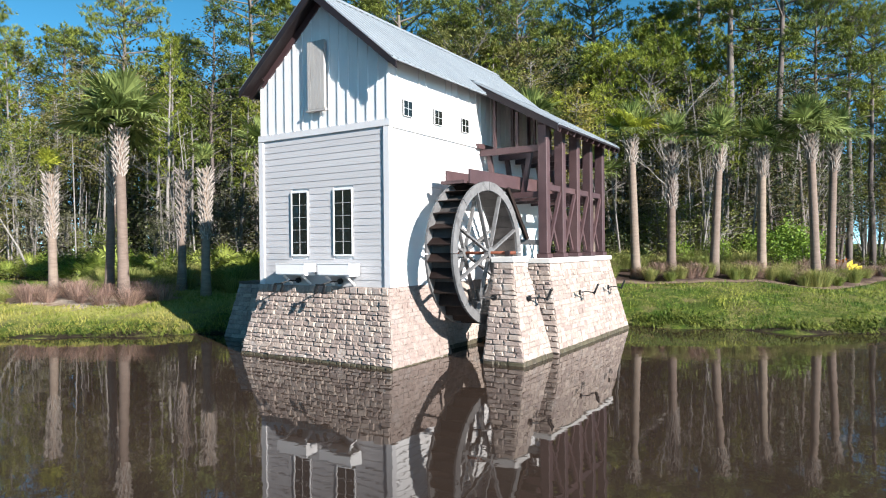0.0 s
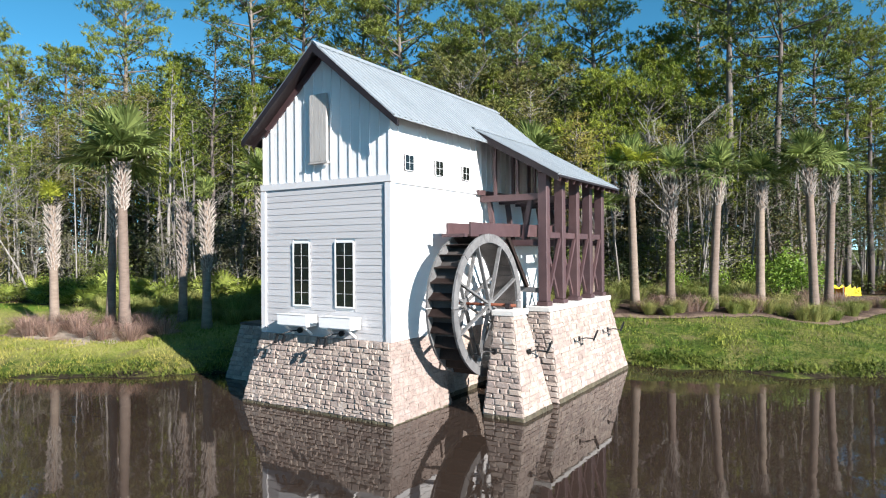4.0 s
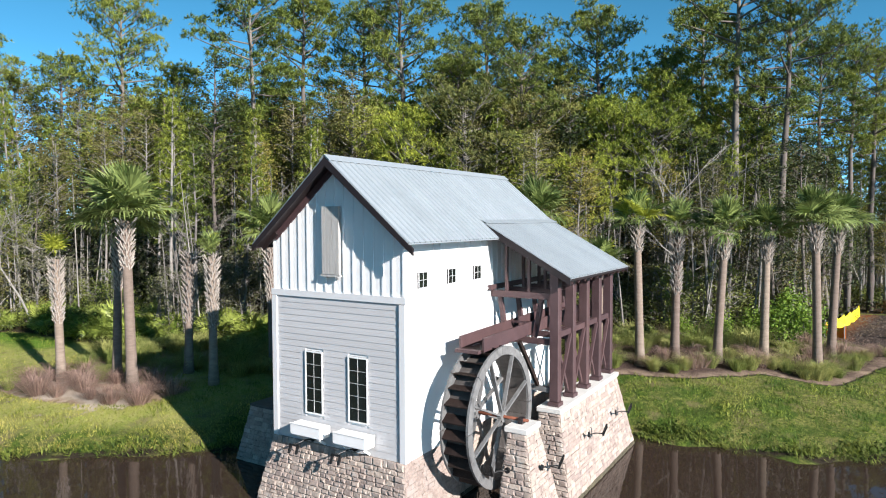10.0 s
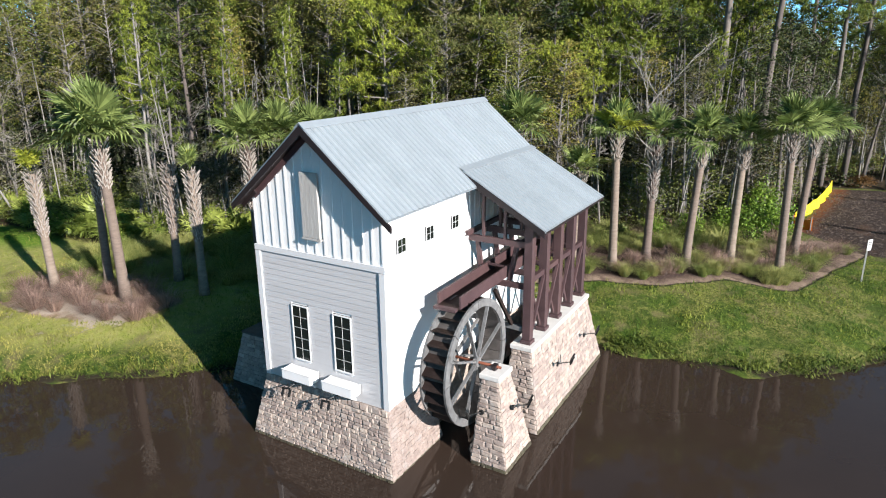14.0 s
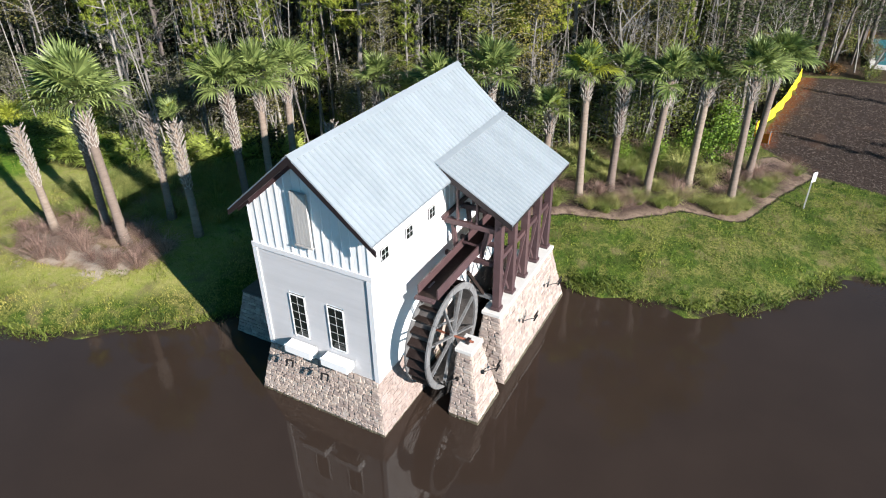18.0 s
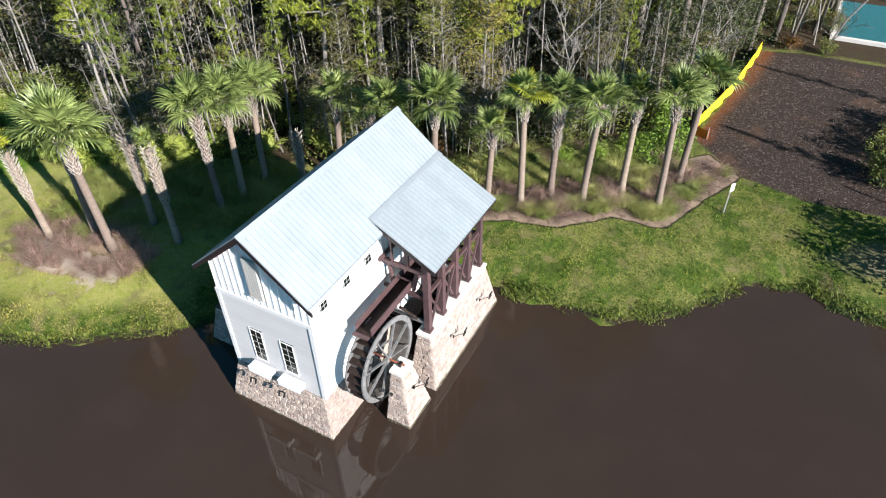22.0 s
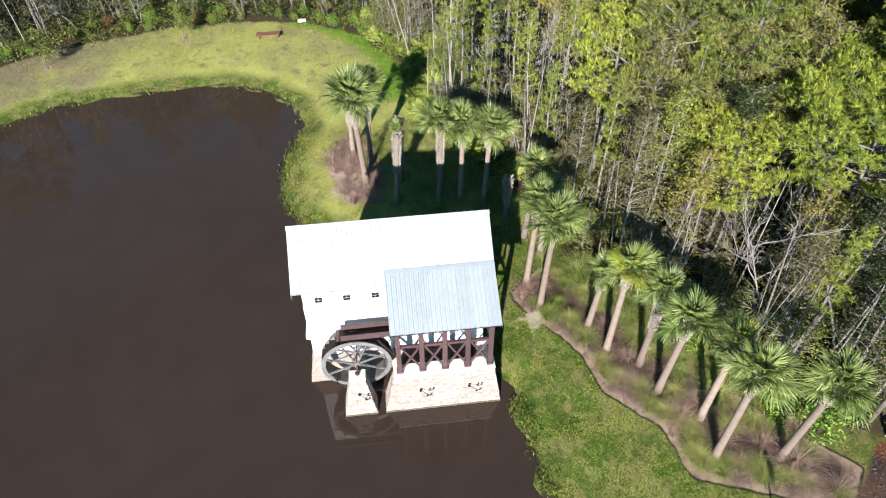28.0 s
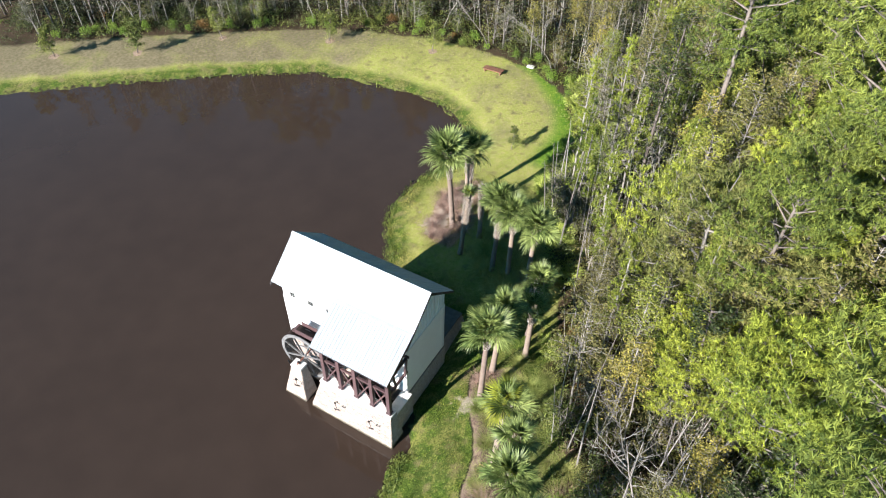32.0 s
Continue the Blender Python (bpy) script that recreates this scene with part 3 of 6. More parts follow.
# walls
WALLS = (("front", Build().box(XL + 0.02, XRW - 0.02, YF + 0.03, YF + 0.2, Z0, ZBAND2)), ("rear", Build().box(XL + 0.02, XRW - 0.02, YB - 0.2, YB - 0.03, Z0, ZBAND2)),
         ("side", Build().box(XL + 0.02, XL + 0.2, YF + 0.2, YB - 0.2, Z0, roof_under(XL))))
walls = part("wall", Build().box(XRW - 0.2, XRW - 0.02, YF + 0.2, YB - 0.2, Z0, roof_under(XRW)), M_WHITE, house, "white painted boarded wall")
for _, shape in WALLS:
    part("wall", shape, M_WHITE, house, "white painted boarded wall")
for y0, y1 in ((YF + 0.03, YF + 0.2), (YB - 0.2, YB - 0.03)):
    gable = Build()
    prof = [(XL + 0.02, ZBAND2), (XRW - 0.02, ZBAND2), (XRW - 0.02, roof_under(XRW)), (XC, roof_under(XC)), (XL + 0.02, roof_under(XL))]
    gable.v += [(x, y0, z) for x, z in prof] + [(x, y1, z) for x, z in prof]
    gable.f += [(0, 1, 2, 3, 4), (9, 8, 7, 6, 5)] + [(i, 5 + i, 5 + (i + 1) % 5, (i + 1) % 5) for i in range(5)]
    part("gable", gable, M_WHITE, house, "white board and batten gable")

# clapboards: front wall in grey, cut round the windows, side wall in white
WIN = [(-11.79, -11.19, 2.57, 4.21), (-10.35, -9.73, 2.57, 4.21)]
NB = 23
bh = (ZBAND + 0.02 - Z0) / NB
for i in range(NB):
    z0, z1 = Z0 + i * bh, Z0 + (i + 1) * bh + 0.012
    cuts = [(XL + 0.13, XRW - 0.13)]
    if z1 > WIN[0][2] and z0 < WIN[0][3]:
        cuts = [(XL + 0.13, WIN[0][0]), (WIN[0][1], WIN[1][0]), (WIN[1][1], XRW - 0.13)]
    for a, b in cuts:
        part("clapboard", Build().hexa([(a, YF + 0.001, z0), (b, YF + 0.001, z0), (b, YF + 0.03, z0), (a, YF + 0.03, z0)], [(a, YF + 0.012, z1), (b, YF + 0.012, z1), (b, YF + 0.03, z1), (a, YF + 0.03, z1)]), M_GREY, walls, "pale grey clapboard")
    a, b = YF + 0.13, YB - 0.13
    part("clapboard", Build().hexa([(XRW - 0.03, a, z0), (XRW + 0.010, a, z0), (XRW + 0.010, b, z0), (XRW - 0.03, b, z0)], [(XRW - 0.03, a, z1), (XRW - 0.01, a, z1), (XRW - 0.01, b, z1), (XRW - 0.03, b, z1)]), M_WHITE, walls, "white clapboard")
back = Build()
for i in range(NB):
    z0, z1 = Z0 + i * bh, Z0 + (i + 1) * bh
    back.box(XL + 0.13, XRW - 0.13, YB - 0.03, YB + 0.01, z0, z1 - 0.01)
    back.box(XL - 0.01, XL + 0.02, YF + 0.13, YB - 0.13, z0, z1 - 0.01)
part("clapboard", back, M_WHITE, walls, "white clapboards of the rear walls")
# corner boards, band, battens
for x in (XL, XRW):
    for y, s in ((YF, 1), (YB, -1)):
        q = Build()
        xs = (x, x + 0.13) if x == XL else (x - 0.13, x)
        q.box(min(xs) - (0.035 if x == XL else 0), max(xs) + (0 if x == XL else 0.035), min(y - 0.035 * s, y + 0.13 * s), max(y - 0.035 * s, y + 0.13 * s), Z0, ZBAND)
        part("corner_board", q, M_TRIM, walls)
part("trim_band", Build().box(XL - 0.05, XRW + 0.05, YF - 0.03, YF + 0.03, ZBAND + 0.02, ZBAND2 - 0.02), M_TRIM, walls, "white band above the clapboards")
part("trim_band", Build().box(XL - 0.05, XRW + 0.05, YB - 0.03, YB + 0.05, ZBAND, ZBAND2), M_WHITE, walls)
part("trim_band", Build().box(XRW - 0.03, XRW + 0.05, YF + 0.03, YB - 0.03, ZBAND, ZBAND + 0.05), M_WHITE, walls)
nb = 14
for i in range(nb + 1):
    x = XL + 0.03 + (XRW - XL - 0.06) * i / nb
    part("batten", Build().box(x - 0.025, x + 0.025, YF + 0.006, YF + 0.03, ZBAND2, roof_under(x) - 0.02), M_WHITE, walls)
    part("batten", Build().box(x - 0.025, x + 0.025, YB - 0.03, YB + 0.03, ZBAND2, roof_under(x) - 0.02), M_WHITE, walls)
SWIN = [(12.94, 5.94), (14.30, 5.94), (15.68, 5.94)]
for i in range(29):
    y = YF + 0.03 + (YB - YF - 0.06) * i / 28
    if all(not (w - 0.06 < y < w + 0.46) for w, _ in SWIN):
        part("batten", Build().box(XRW - 0.03, XRW + 0.012, y - 0.02, y + 0.02, ZBAND + 0.05, roof_under(XRW) - 0.03), M_WHITE, walls)


def window(x0, x1, z0, z1, cols, rows, place, name, label, trim=0.034, parent=house, proud=0.03, bar=0.0042):
    """A window in a wall: frame, muntins and single panes; place maps (u, z, out) to the world."""
    def blk(u0, u1, w0, w1, d0, d1):
        return Build().hexa([place(u0, w0, d0), place(u1, w0, d0), place(u1, w0, d1), place(u0, w0, d1)], [place(u0, w1, d0), place(u1, w1, d0), place(u1, w1, d1), place(u0, w1, d1)])
    w = part(name, blk(x0, x1, z0, z1, -0.03, 0.006), M_BLACK, parent, label)
    for q in ((x0, x0 + trim, z0, z1), (x1 - trim, x1, z0, z1), (x0 + trim, x1 - trim, z0, z0 + trim), (x0 + trim, x1 - trim, z1 - trim, z1)):
        part("frame", blk(*q, 0.0, proud), M_WHITE, w, "white window frame")
    pw, ph = (x1 - x0 - 2 * trim) / cols, (z1 - z0 - 2 * trim) / rows
    for i in range(cols):
        for j in range(rows):
            part("pane", blk(x0 + trim + i * pw + 0.008, x0 + trim + (i + 1) * pw - 0.008, z0 + trim + j * ph + 0.008, z0 + trim + (j + 1) * ph - 0.008, 0.006, 0.014), M_GLASS, w, "dark reflecting pane")
    for i in range(1, cols):
        u = x0 + trim + i * pw
        part("muntin", blk(u - bar, u + bar, z0 + trim, z1 - trim, 0.008, 0.022), M_GREY, w)
    for j in range(1, rows):
        u = z0 + trim + j * ph
        part("muntin", blk(x0 + trim, x1 - trim, u - bar, u + bar, 0.008, 0.020), M_GREY, w)
    return w


for x0, x1, z0, z1 in WIN:
    window(x0, x1, z0, z1, 2, 5, lambda u, z, d: (u, YF - d, z), "window", "tall narrow window with ten small panes")
for y0, z0 in SWIN:
    window(y0, y0 + 0.38, z0 - 0.02, z0 + 0.37, 2, 2, lambda u, z, d: (XRW + 0.012 + d, u, z), "small_window", "small square four-pane window", 0.012, house, 0.02, 0.0045)
# vent shutter in the gable
vs = part("shutter", Build().box(-11.09, -10.53, YF - 0.09, YF - 0.03, 6.22, 7.92), M_SHUTTER, house, "pale weathered board shutter in the gable")
for i in range(5):
    x = -11.09 + 0.112 * i
    part("board", Build().box(x + 0.004, x + 0.108, YF - 0.105, YF - 0.09, 6.23, 7.91), M_SHUTTER, vs)
part("ledge", Build().box(-11.13, -10.49, YF - 0.12, YF - 0.03, 6.17, 6.215), M_SHUTTER, vs)

# window boxes
for cx in (-11.44, -10.01):
    wbx = thing("window_box", (cx, YF - 0.2, 2.1), "white painted window box below a tall window", "window box", "window boxes")
    a, b, y0, y1 = cx - 0.50, cx + 0.50, YF - 0.43, YF - 0.035
    part("front_board", Build().hexa([(a + 0.01, y0 - 0.005, 2.12), (b - 0.01, y0 - 0.005, 2.12), (b - 0.01, y0 + 0.03, 2.12), (a + 0.01, y0 + 0.03, 2.12)], [(a, y0, 2.375), (b, y0, 2.375), (b, y0 + 0.03, 2.375), (a, y0 + 0.03, 2.375)]), M_WHITE, wbx)
    for s in (a, b):
        i = 0.05 if s == a else -0.05
        t = 0.03 if s == a else -0.03
        part("side_board", Build().hexa([(s + 0.2 * i, y0 + 0.03, 2.12), (s + 0.2 * i + t, y0 + 0.03, 2.12), (s + 0.2 * i + t, y1, 2.12), (s + 0.2 * i, y1, 2.12)], [(s, y0 + 0.03, 2.375), (s + t, y0 + 0.03, 2.375), (s + t, y1, 2.375), (s, y1, 2.375)]), M_WHITE, wbx)
    part("bottom_board", Build().box(a + 0.02, b - 0.02, y0 + 0.04, y1, 2.085, 2.118), M_WHITE, wbx)
    part("rim", Build().box(a - 0.012, b + 0.012, y0 - 0.012, y0 + 0.035, 2.377, 2.395), M_WHITE, wbx)
    part("lid", Build().box(a + 0.035, b - 0.035, y0 + 0.04, y1 - 0.004, 2.33, 2.37), M_WHITE, wbx, "white top board")
    for s in (a + 0.18, b - 0.18):
        part("bracket", Build().beam((s, YF - 0.03, 1.86), (s, y0 + 0.1, 2.08), 0.05, 0.05), M_WHITE, wbx)


def flood_light(at, n, label, hang=False, side=1):
    """A black flood light: round mount, thin arm and a slim fork-shaped head; n points away from the wall."""
    at, n = Vector(at), Vector(n).normalized()
    s = n.cross(Vector((0, 0, 1))).normalized()
    u = s.cross(n).normalized()
    s = s * side
    f = thing("flood_light", at, label, "flood light", "flood lights on the stonework")
    part("mount", Build().tube([at - n * 0.01, at + n * 0.05], [0.075, 0.07], 12), M_BLACK, f)
    tip = at + n * 0.42 + s * 0.30 - Vector((0, 0, 0.03))
    part("arm", Build().tube([at + n * 0.03, at + n * 0.2 + s * 0.12 + Vector((0, 0, 0.02)), tip], [0.018, 0.018, 0.018], 6), M_BLACK, f)
    part("crossbar", Build().beam(tip - s * 0.13, tip + s * 0.13, 0.035, 0.035), M_BLACK, f)
    for g in (-0.11, 0.11):
        c = tip + s * g
        h = part("head", Build().beam(c - u * 0.03 - n * 0.02, c + u * (-0.2 if hang else 0.24) + n * 0.09, 0.055, 0.05), M_BLACK, f, "slim black lamp head")
        part("lens", Build().beam(c + u * (-0.202 if hang else 0.242) + n * 0.0905, c + u * (-0.207 if hang else 0.247) + n * 0.092, 0.042, 0.038), M_GLASS, h)
    return f


for x in (-11.5, -10.1):
    flood_light((x, YF - 0.06, 1.95), (0.15, -1, -0.1), "black twin flood light below a window box", True)

# ---- roofs ----
def roof_panels(parent, y0, y1, top, low, skip=None, name="roof_panel"):
    """Ribbed sheets laid side by side from y0 to y1, from the top line to the low line (x, z)."""
    (xt, zt), (xl, zl) = top, low
    d = Vector((xl - xt, 0, zl - zt))
    n = Vector((-d.z, 0, d.x)).normalized()
    n = n if n.z > 0 else -n
    count = round((y1 - y0) / 0.69)
    w = (y1 - y0) / count
    for i in range(count):
        b = Build()
        prof = []
        a = y0 + i * w
        for k in range(3):
            c = a + w * k / 3
            prof += [(c, 0.0), (c + 0.012, 0.028), (c + 0.04, 0.028), (c + 0.055, 0.0), (c + w / 6 + 0.02, 0.0), (c + w / 6 + 0.03, 0.008), (c + w / 6 + 0.045, 0.0)]
        prof.append((a + w, 0.0))
        top_v, low_v = Vector((xt, 0, zt)), Vector((xl, 0, zl))
        for y, h in prof:
            for p, e in ((top_v, 0.006), (low_v, 0.006)):
                b.v.append(tuple(p + Vector((0, y, 0)) + n * (h + e)))
        for y, h in prof:
            for p in (top_v, low_v):
                b.v.append(tuple(p + Vector((0, y, 0)) + n * (h - 0.004)))
        m = len(prof)
        for j in range(m - 1):
            q = (2 * j, 2 * j + 2, 2 * j + 3, 2 * j + 1)
            q2 = tuple(v + 2 * m for v in q)
            b.f += [q, q2[::-1], (2 * j, 2 * j + 2 * m, 2 * j + 2 + 2 * m, 2 * j + 2), (2 * j + 1, 2 * j + 3, 2 * j + 3 + 2 * m, 2 * j + 1 + 2 * m)]
        part(name, b, M_ROOF, parent)


def slab(top, low, y0, y1, thick):
    (xt, zt), (xl, zl) = top, low
    return Build().hexa([(xt, y0, zt - thick), (xl, y0, zl - thick), (xl, y1, zl - thick), (xt, y1, zt - thick)], [(xt, y0, zt), (xl, y0, zl), (xl, y1, zl), (xt, y1, zt)])


roof = part("roof", slab((XC, ZR - 0.03), (XC + HW - 0.17, ZE + SLOPE * 0.17), RYF + 0.02, RYB - 0.02, 0.04), M_FASCIA, house, "galvanised ribbed metal roof with dark brown trim")
part("deck", slab((XC, ZR - 0.03), (XC - HW + 0.03, ZE + 0.0), RYF + 0.02, RYB - 0.02, 0.07), M_FASCIA, roof)
roof_panels(roof, RYF, RYB, (XC, ZR), (XC + HW - 0.13, ZE + SLOPE * 0.13))
roof_panels(roof, RYF, RYB, (XC, ZR), (XC - HW, ZE))
part("ridge_cap", Build().hexa([(XC - 0.16, RYF - 0.02, ZR - 0.09), (XC, RYF - 0.02, ZR + 0.045), (XC, RYB + 0.02, ZR + 0.045), (XC - 0.16, RYB + 0.02, ZR - 0.09)], [(XC - 0.16, RYF - 0.02, ZR - 0.075), (XC, RYF - 0.02, ZR + 0.06), (XC, RYB + 0.02, ZR + 0.06), (XC - 0.16, RYB + 0.02, ZR - 0.075)])
     .hexa([(XC, RYF - 0.02, ZR + 0.045), (XC + 0.16, RYF - 0.02, ZR - 0.09), (XC + 0.16, RYB + 0.02, ZR - 0.09), (XC, RYB + 0.02, ZR + 0.045)], [(XC, RYF - 0.02, ZR + 0.06), (XC + 0.16, RYF - 0.02, ZR - 0.075), (XC + 0.16, RYB + 0.02, ZR - 0.075), (XC, RYB + 0.02, ZR + 0.06)]), M_ROOF, roof)
for y0, y1 in ((RYF - 0.012, RYF + 0.05), (RYB - 0.05, RYB + 0.012)):
    for s in (1, -1):
        part("bargeboard", Build().hexa([(XC, y0, ZR - 0.23), (XC + s * HW, y0, ZE - 0.17), (XC + s * HW, y1, ZE - 0.17), (XC, y1, ZR - 0.23)], [(XC, y0, ZR - 0.012), (XC + s * HW, y0, ZE - 0.012), (XC + s * HW, y1, ZE - 0.012), (XC, y1, ZR - 0.012)]), M_FASCIA, roof, "dark brown bargeboard")
for s in (1, -1):
    part("rake_board", Build().hexa([(XC, YF - 0.022, ZR - 0.30), (XC + s * 2.1, YF - 0.022, ZR - 0.30 - SLOPE * 2.1), (XC + s * 2.1, YF + 0.03, ZR - 0.30 - SLOPE * 2.1), (XC, YF + 0.03, ZR - 0.30)], [(XC, YF - 0.022, ZR - 0.105), (XC + s * 2.1, YF - 0.022, ZR - 0.105 - SLOPE * 2.1), (XC + s * 2.1, YF + 0.03, ZR - 0.105 - SLOPE * 2.1), (XC, YF + 0.03, ZR - 0.105)]), M_BROWN, roof, "brown rake board under the eave")
    e, ze = (HW - 0.13, ZE + SLOPE * 0.13) if s > 0 else (HW, ZE)
    part("gutter_edge", Build().box(min(XC + s * (e - 0.02), XC + s * (e + 0.025)), max(XC + s * (e - 0.02), XC + s * (e + 0.025)), RYF, RYB, ze - (0.035 if s > 0 else 0.1), ze - 0.005), M_ROOF if s > 0 else M_FASCIA, roof)
    for i in range(16):
        y = RYF + 0.35 + i * (RYB - RYF - 0.7) / 15
        x0, x1 = XC + s * (HW - 0.55), XC + s * (HW - 0.03)
        if s > 0:
            continue
        part("rafter_tail", Build().beam((x0, y, ZE + SLOPE * 0.55 - 0.16), (x1, y, ZE - 0.12), 0.06, 0.13), M_FASCIA, roof)
# lean-to roof over the timber frame
SX, SZ, SY, TX = -6.11, 6.01, 16.42, -8.67
TZ = ZR - SLOPE * (TX - XC) + 0.03
lean = part("lean_to_roof", slab((TX, TZ - 0.01), (SX + 0.03, SZ - 0.03), SY + 0.02, RYB - 0.02, 0.06), M_FASCIA, house, "lower ribbed metal roof over the timber frame")
roof_panels(lean, SY, RYB, (TX, TZ + 0.02), (SX, SZ))
part("flashing", slab((TX - 0.14, ZR - SLOPE * (TX - 0.14 - XC) + 0.05), (TX + 0.06, TZ + 0.046), SY, RYB, 0.012), M_ROOF, lean)
for y0, y1 in ((SY - 0.012, SY + 0.05), (RYB - 0.05, RYB + 0.012)):
    part("bargeboard", Build().hexa([(TX + 0.05, y0, TZ - 0.24), (SX, y0, SZ - 0.2), (SX, y1, SZ - 0.2), (TX + 0.05, y1, TZ - 0.24)], [(TX + 0.05, y0, TZ - 0.02), (SX, y0, SZ - 0.012), (SX, y1, SZ - 0.012), (TX + 0.05, y1, TZ - 0.02)]), M_FASCIA, lean)
part("eave_board", Build().box(SX - 0.03, SX + 0.02, SY, RYB, SZ - 0.05, SZ - 0.008), M_ROOF, lean)
for i in range(10):
    y = SY + 0.3 + i * (RYB - SY - 0.6) / 9
    part("rafter", Build().beam((XRW + 0.02, y, TZ - 0.16), (SX - 0.04, y, SZ - 0.13), 0.06, 0.13), M_BROWN, lean)

# ---- stone pier, pillar and abutment ----
def stone_block(name, label, low, high, zt, faces, seed, cap_over=0.06, cap_h=0.14, capped=True, cap_mat=None):
    """A battered stone block: low and high are (x0, x1, y0, y1) at the bottom and the top."""
    x0, x1, y0, y1 = low
    a, b, c, d = high
    th = thing(name, ((x0 + x1) / 2, (y0 + y1) / 2, 0), label, "stone block")
    lo = [(x0, y0, BZ), (x1, y0, BZ), (x1, y1, BZ), (x0, y1, BZ)]
    hi = [(a, c, zt), (b, c, zt), (b, d, zt), (a, d, zt)]
    core = part("core", Build().hexa(lo, hi), M_MORTAR, th)
    for i in range(4):
        j = (i + 1) % 4
        stone_face(core, lo[i], lo[j], hi[j], hi[i], seed + i, joined=i not in faces)
    if capped:
        part("cap", Build().box(a - cap_over, b + cap_over, c - cap_over, d + cap_over, zt, zt + cap_h), cap_mat or M_CAP, th, "cap stone", bevel=0.015)
    return th


stone_block("stone_pillar", "battered stone pillar carrying the wheel axle, pale cap", (-6.99, -5.77, 13.66, 15.5), (-6.89, -6.40, 14.23, 14.95), 2.37, (0, 1), 31)
stone_block("stone_pier", "long battered stone pier with pale cap standing in the pond", (-7.2, -5.77, 15.74, 21.92), (-7.02, -6.42, 16.47, 21.52), 2.29, (0, 1), 41)
# dark material on this cap: the shade it lies in is put into colour
stone_block("stone_abutment", "lower stone abutment beside the mill on the bank", (-16.4, -12.9, 13.75, 21.2), (-16.0, -12.95, 14.25, 20.9), 1.66, (0,), 51, 0.04, 0.08, True, M_SOLE_SHADED_CAP)
stone_block("stone_abutment", "rear stone wall between mill and pier", (-8.7, -7.15, 20.85, 21.6), (-8.7, -7.1, 20.9, 21.5), 1.8, (), 61, 0.04, 0.08)

for at, n, side in (((-6.05, 17.7, 1.45), (1, 0.3, 0), -1), ((-6.05, 20.2, 1.45), (1, 0.3, 0), -1), ((-6.15, 14.6, 1.5), (1, 0.3, 0), -1), ((-6.72, 13.9, 1.55), (0, -1, 0), 1)):
    flood_light(at, n, "black twin flood light on the stone pier", False, side)

# ---- timber frame ----
tf = thing("timber_frame", (-6.66, 18.9, 2.43), "dark brown braced timber frame under the lean-to roof", "timber frame")
PY = [16.74 + i * 1.145 for i in range(5)]
ZP = 2.432
PXO = -6.66
zl = TZ - 0.22 - (TZ - SZ) / (SX - TX) * (PXO - TX)
for y in PY:
    part("post", Build().box(PXO - 0.13, PXO + 0.13, y - 0.12, y + 0.12, ZP + 0.12, zl - 0.02), M_BROWN, tf, "dark brown post", bevel=0.012)
    part("post_foot", Build().box(PXO - 0.17, PXO + 0.17, y - 0.165, y + 0.165, ZP, ZP + 0.118), M_BROWN, tf, bevel=0.012)
    part("tie_beam", Build().beam((XRW + 0.03, y, 5.45), (PXO - 0.132, y, 5.45), 0.12, 0.18), M_BROWN, tf)
    part("cross_beam", Build().beam((XRW + 0.03, y, 4.18), (PXO - 0.132, y, 4.18), 0.12, 0.16), M_BROWN, tf)
    for xt, xb in ((-8.42, -8.24), (-7.08, -7.32)):
        part("strut", Build().beam((xb, y + 0.1, 4.27), (xt, y + 0.1, 5.53), 0.11, 0.13), M_BROWN, tf)
    for x in (-8.15, -7.45):
        part("king_post", Build().box(x - 0.04, x + 0.04, y - 0.04, y + 0.04, 5.545, TZ - 0.25 - (TZ - SZ) / (SX - TX) * (x - TX)), M_BROWN, tf)
part("plate", Build().box(PXO - 0.09, PXO + 0.09, PY[0] - 0.25, PY[-1] + 0.25, zl - 0.015, zl + 0.1), M_BROWN, tf)
part("plate", Build().box(XRW + 0.03, XRW + 0.13, PY[0] - 0.3, PY[-1] + 0.2, 5.56, 5.7), M_BROWN, tf)
for i in range(4):
    a, b = PY[i] + 0.122, PY[i + 1] - 0.122
    part("rail", Build().box(PXO - 0.06, PXO + 0.06, a, b, 4.3, 4.46), M_BROWN, tf)
    part("brace", Build().beam((PXO + 0.045, a, ZP + 0.2), (PXO + 0.045, b, 4.3), 0.08, 0.09), M_BROWN, tf)
    part("brace", Build().beam((PXO - 0.045, b, ZP + 0.2), (PXO - 0.045, a, 4.3), 0.08, 0.09), M_BROWN, tf)
part("low_beam", Build().beam((XRW + 0.03, PY[0] - 0.02, 2.95), (PXO - 0.112, PY[0] - 0.02, 2.85), 0.12, 0.14), M_RING, tf, "grey weathered beam")
part("prop", Build().beam((-7.3, PY[0] - 0.95, 4.3), (-7.15, PY[0] - 0.08, 2.96), 0.09, 0.1), M_BUCKET, tf)

# ---- flume ----
fm = thing("flume", (-7.76, 17.5, 4.38), "long dark brown wooden water trough above the wheel", "trough")
FY0, FY1 = 14.0, 21.0


def fz(y):
    return 4.36 + 0.012 * (y - FY0)


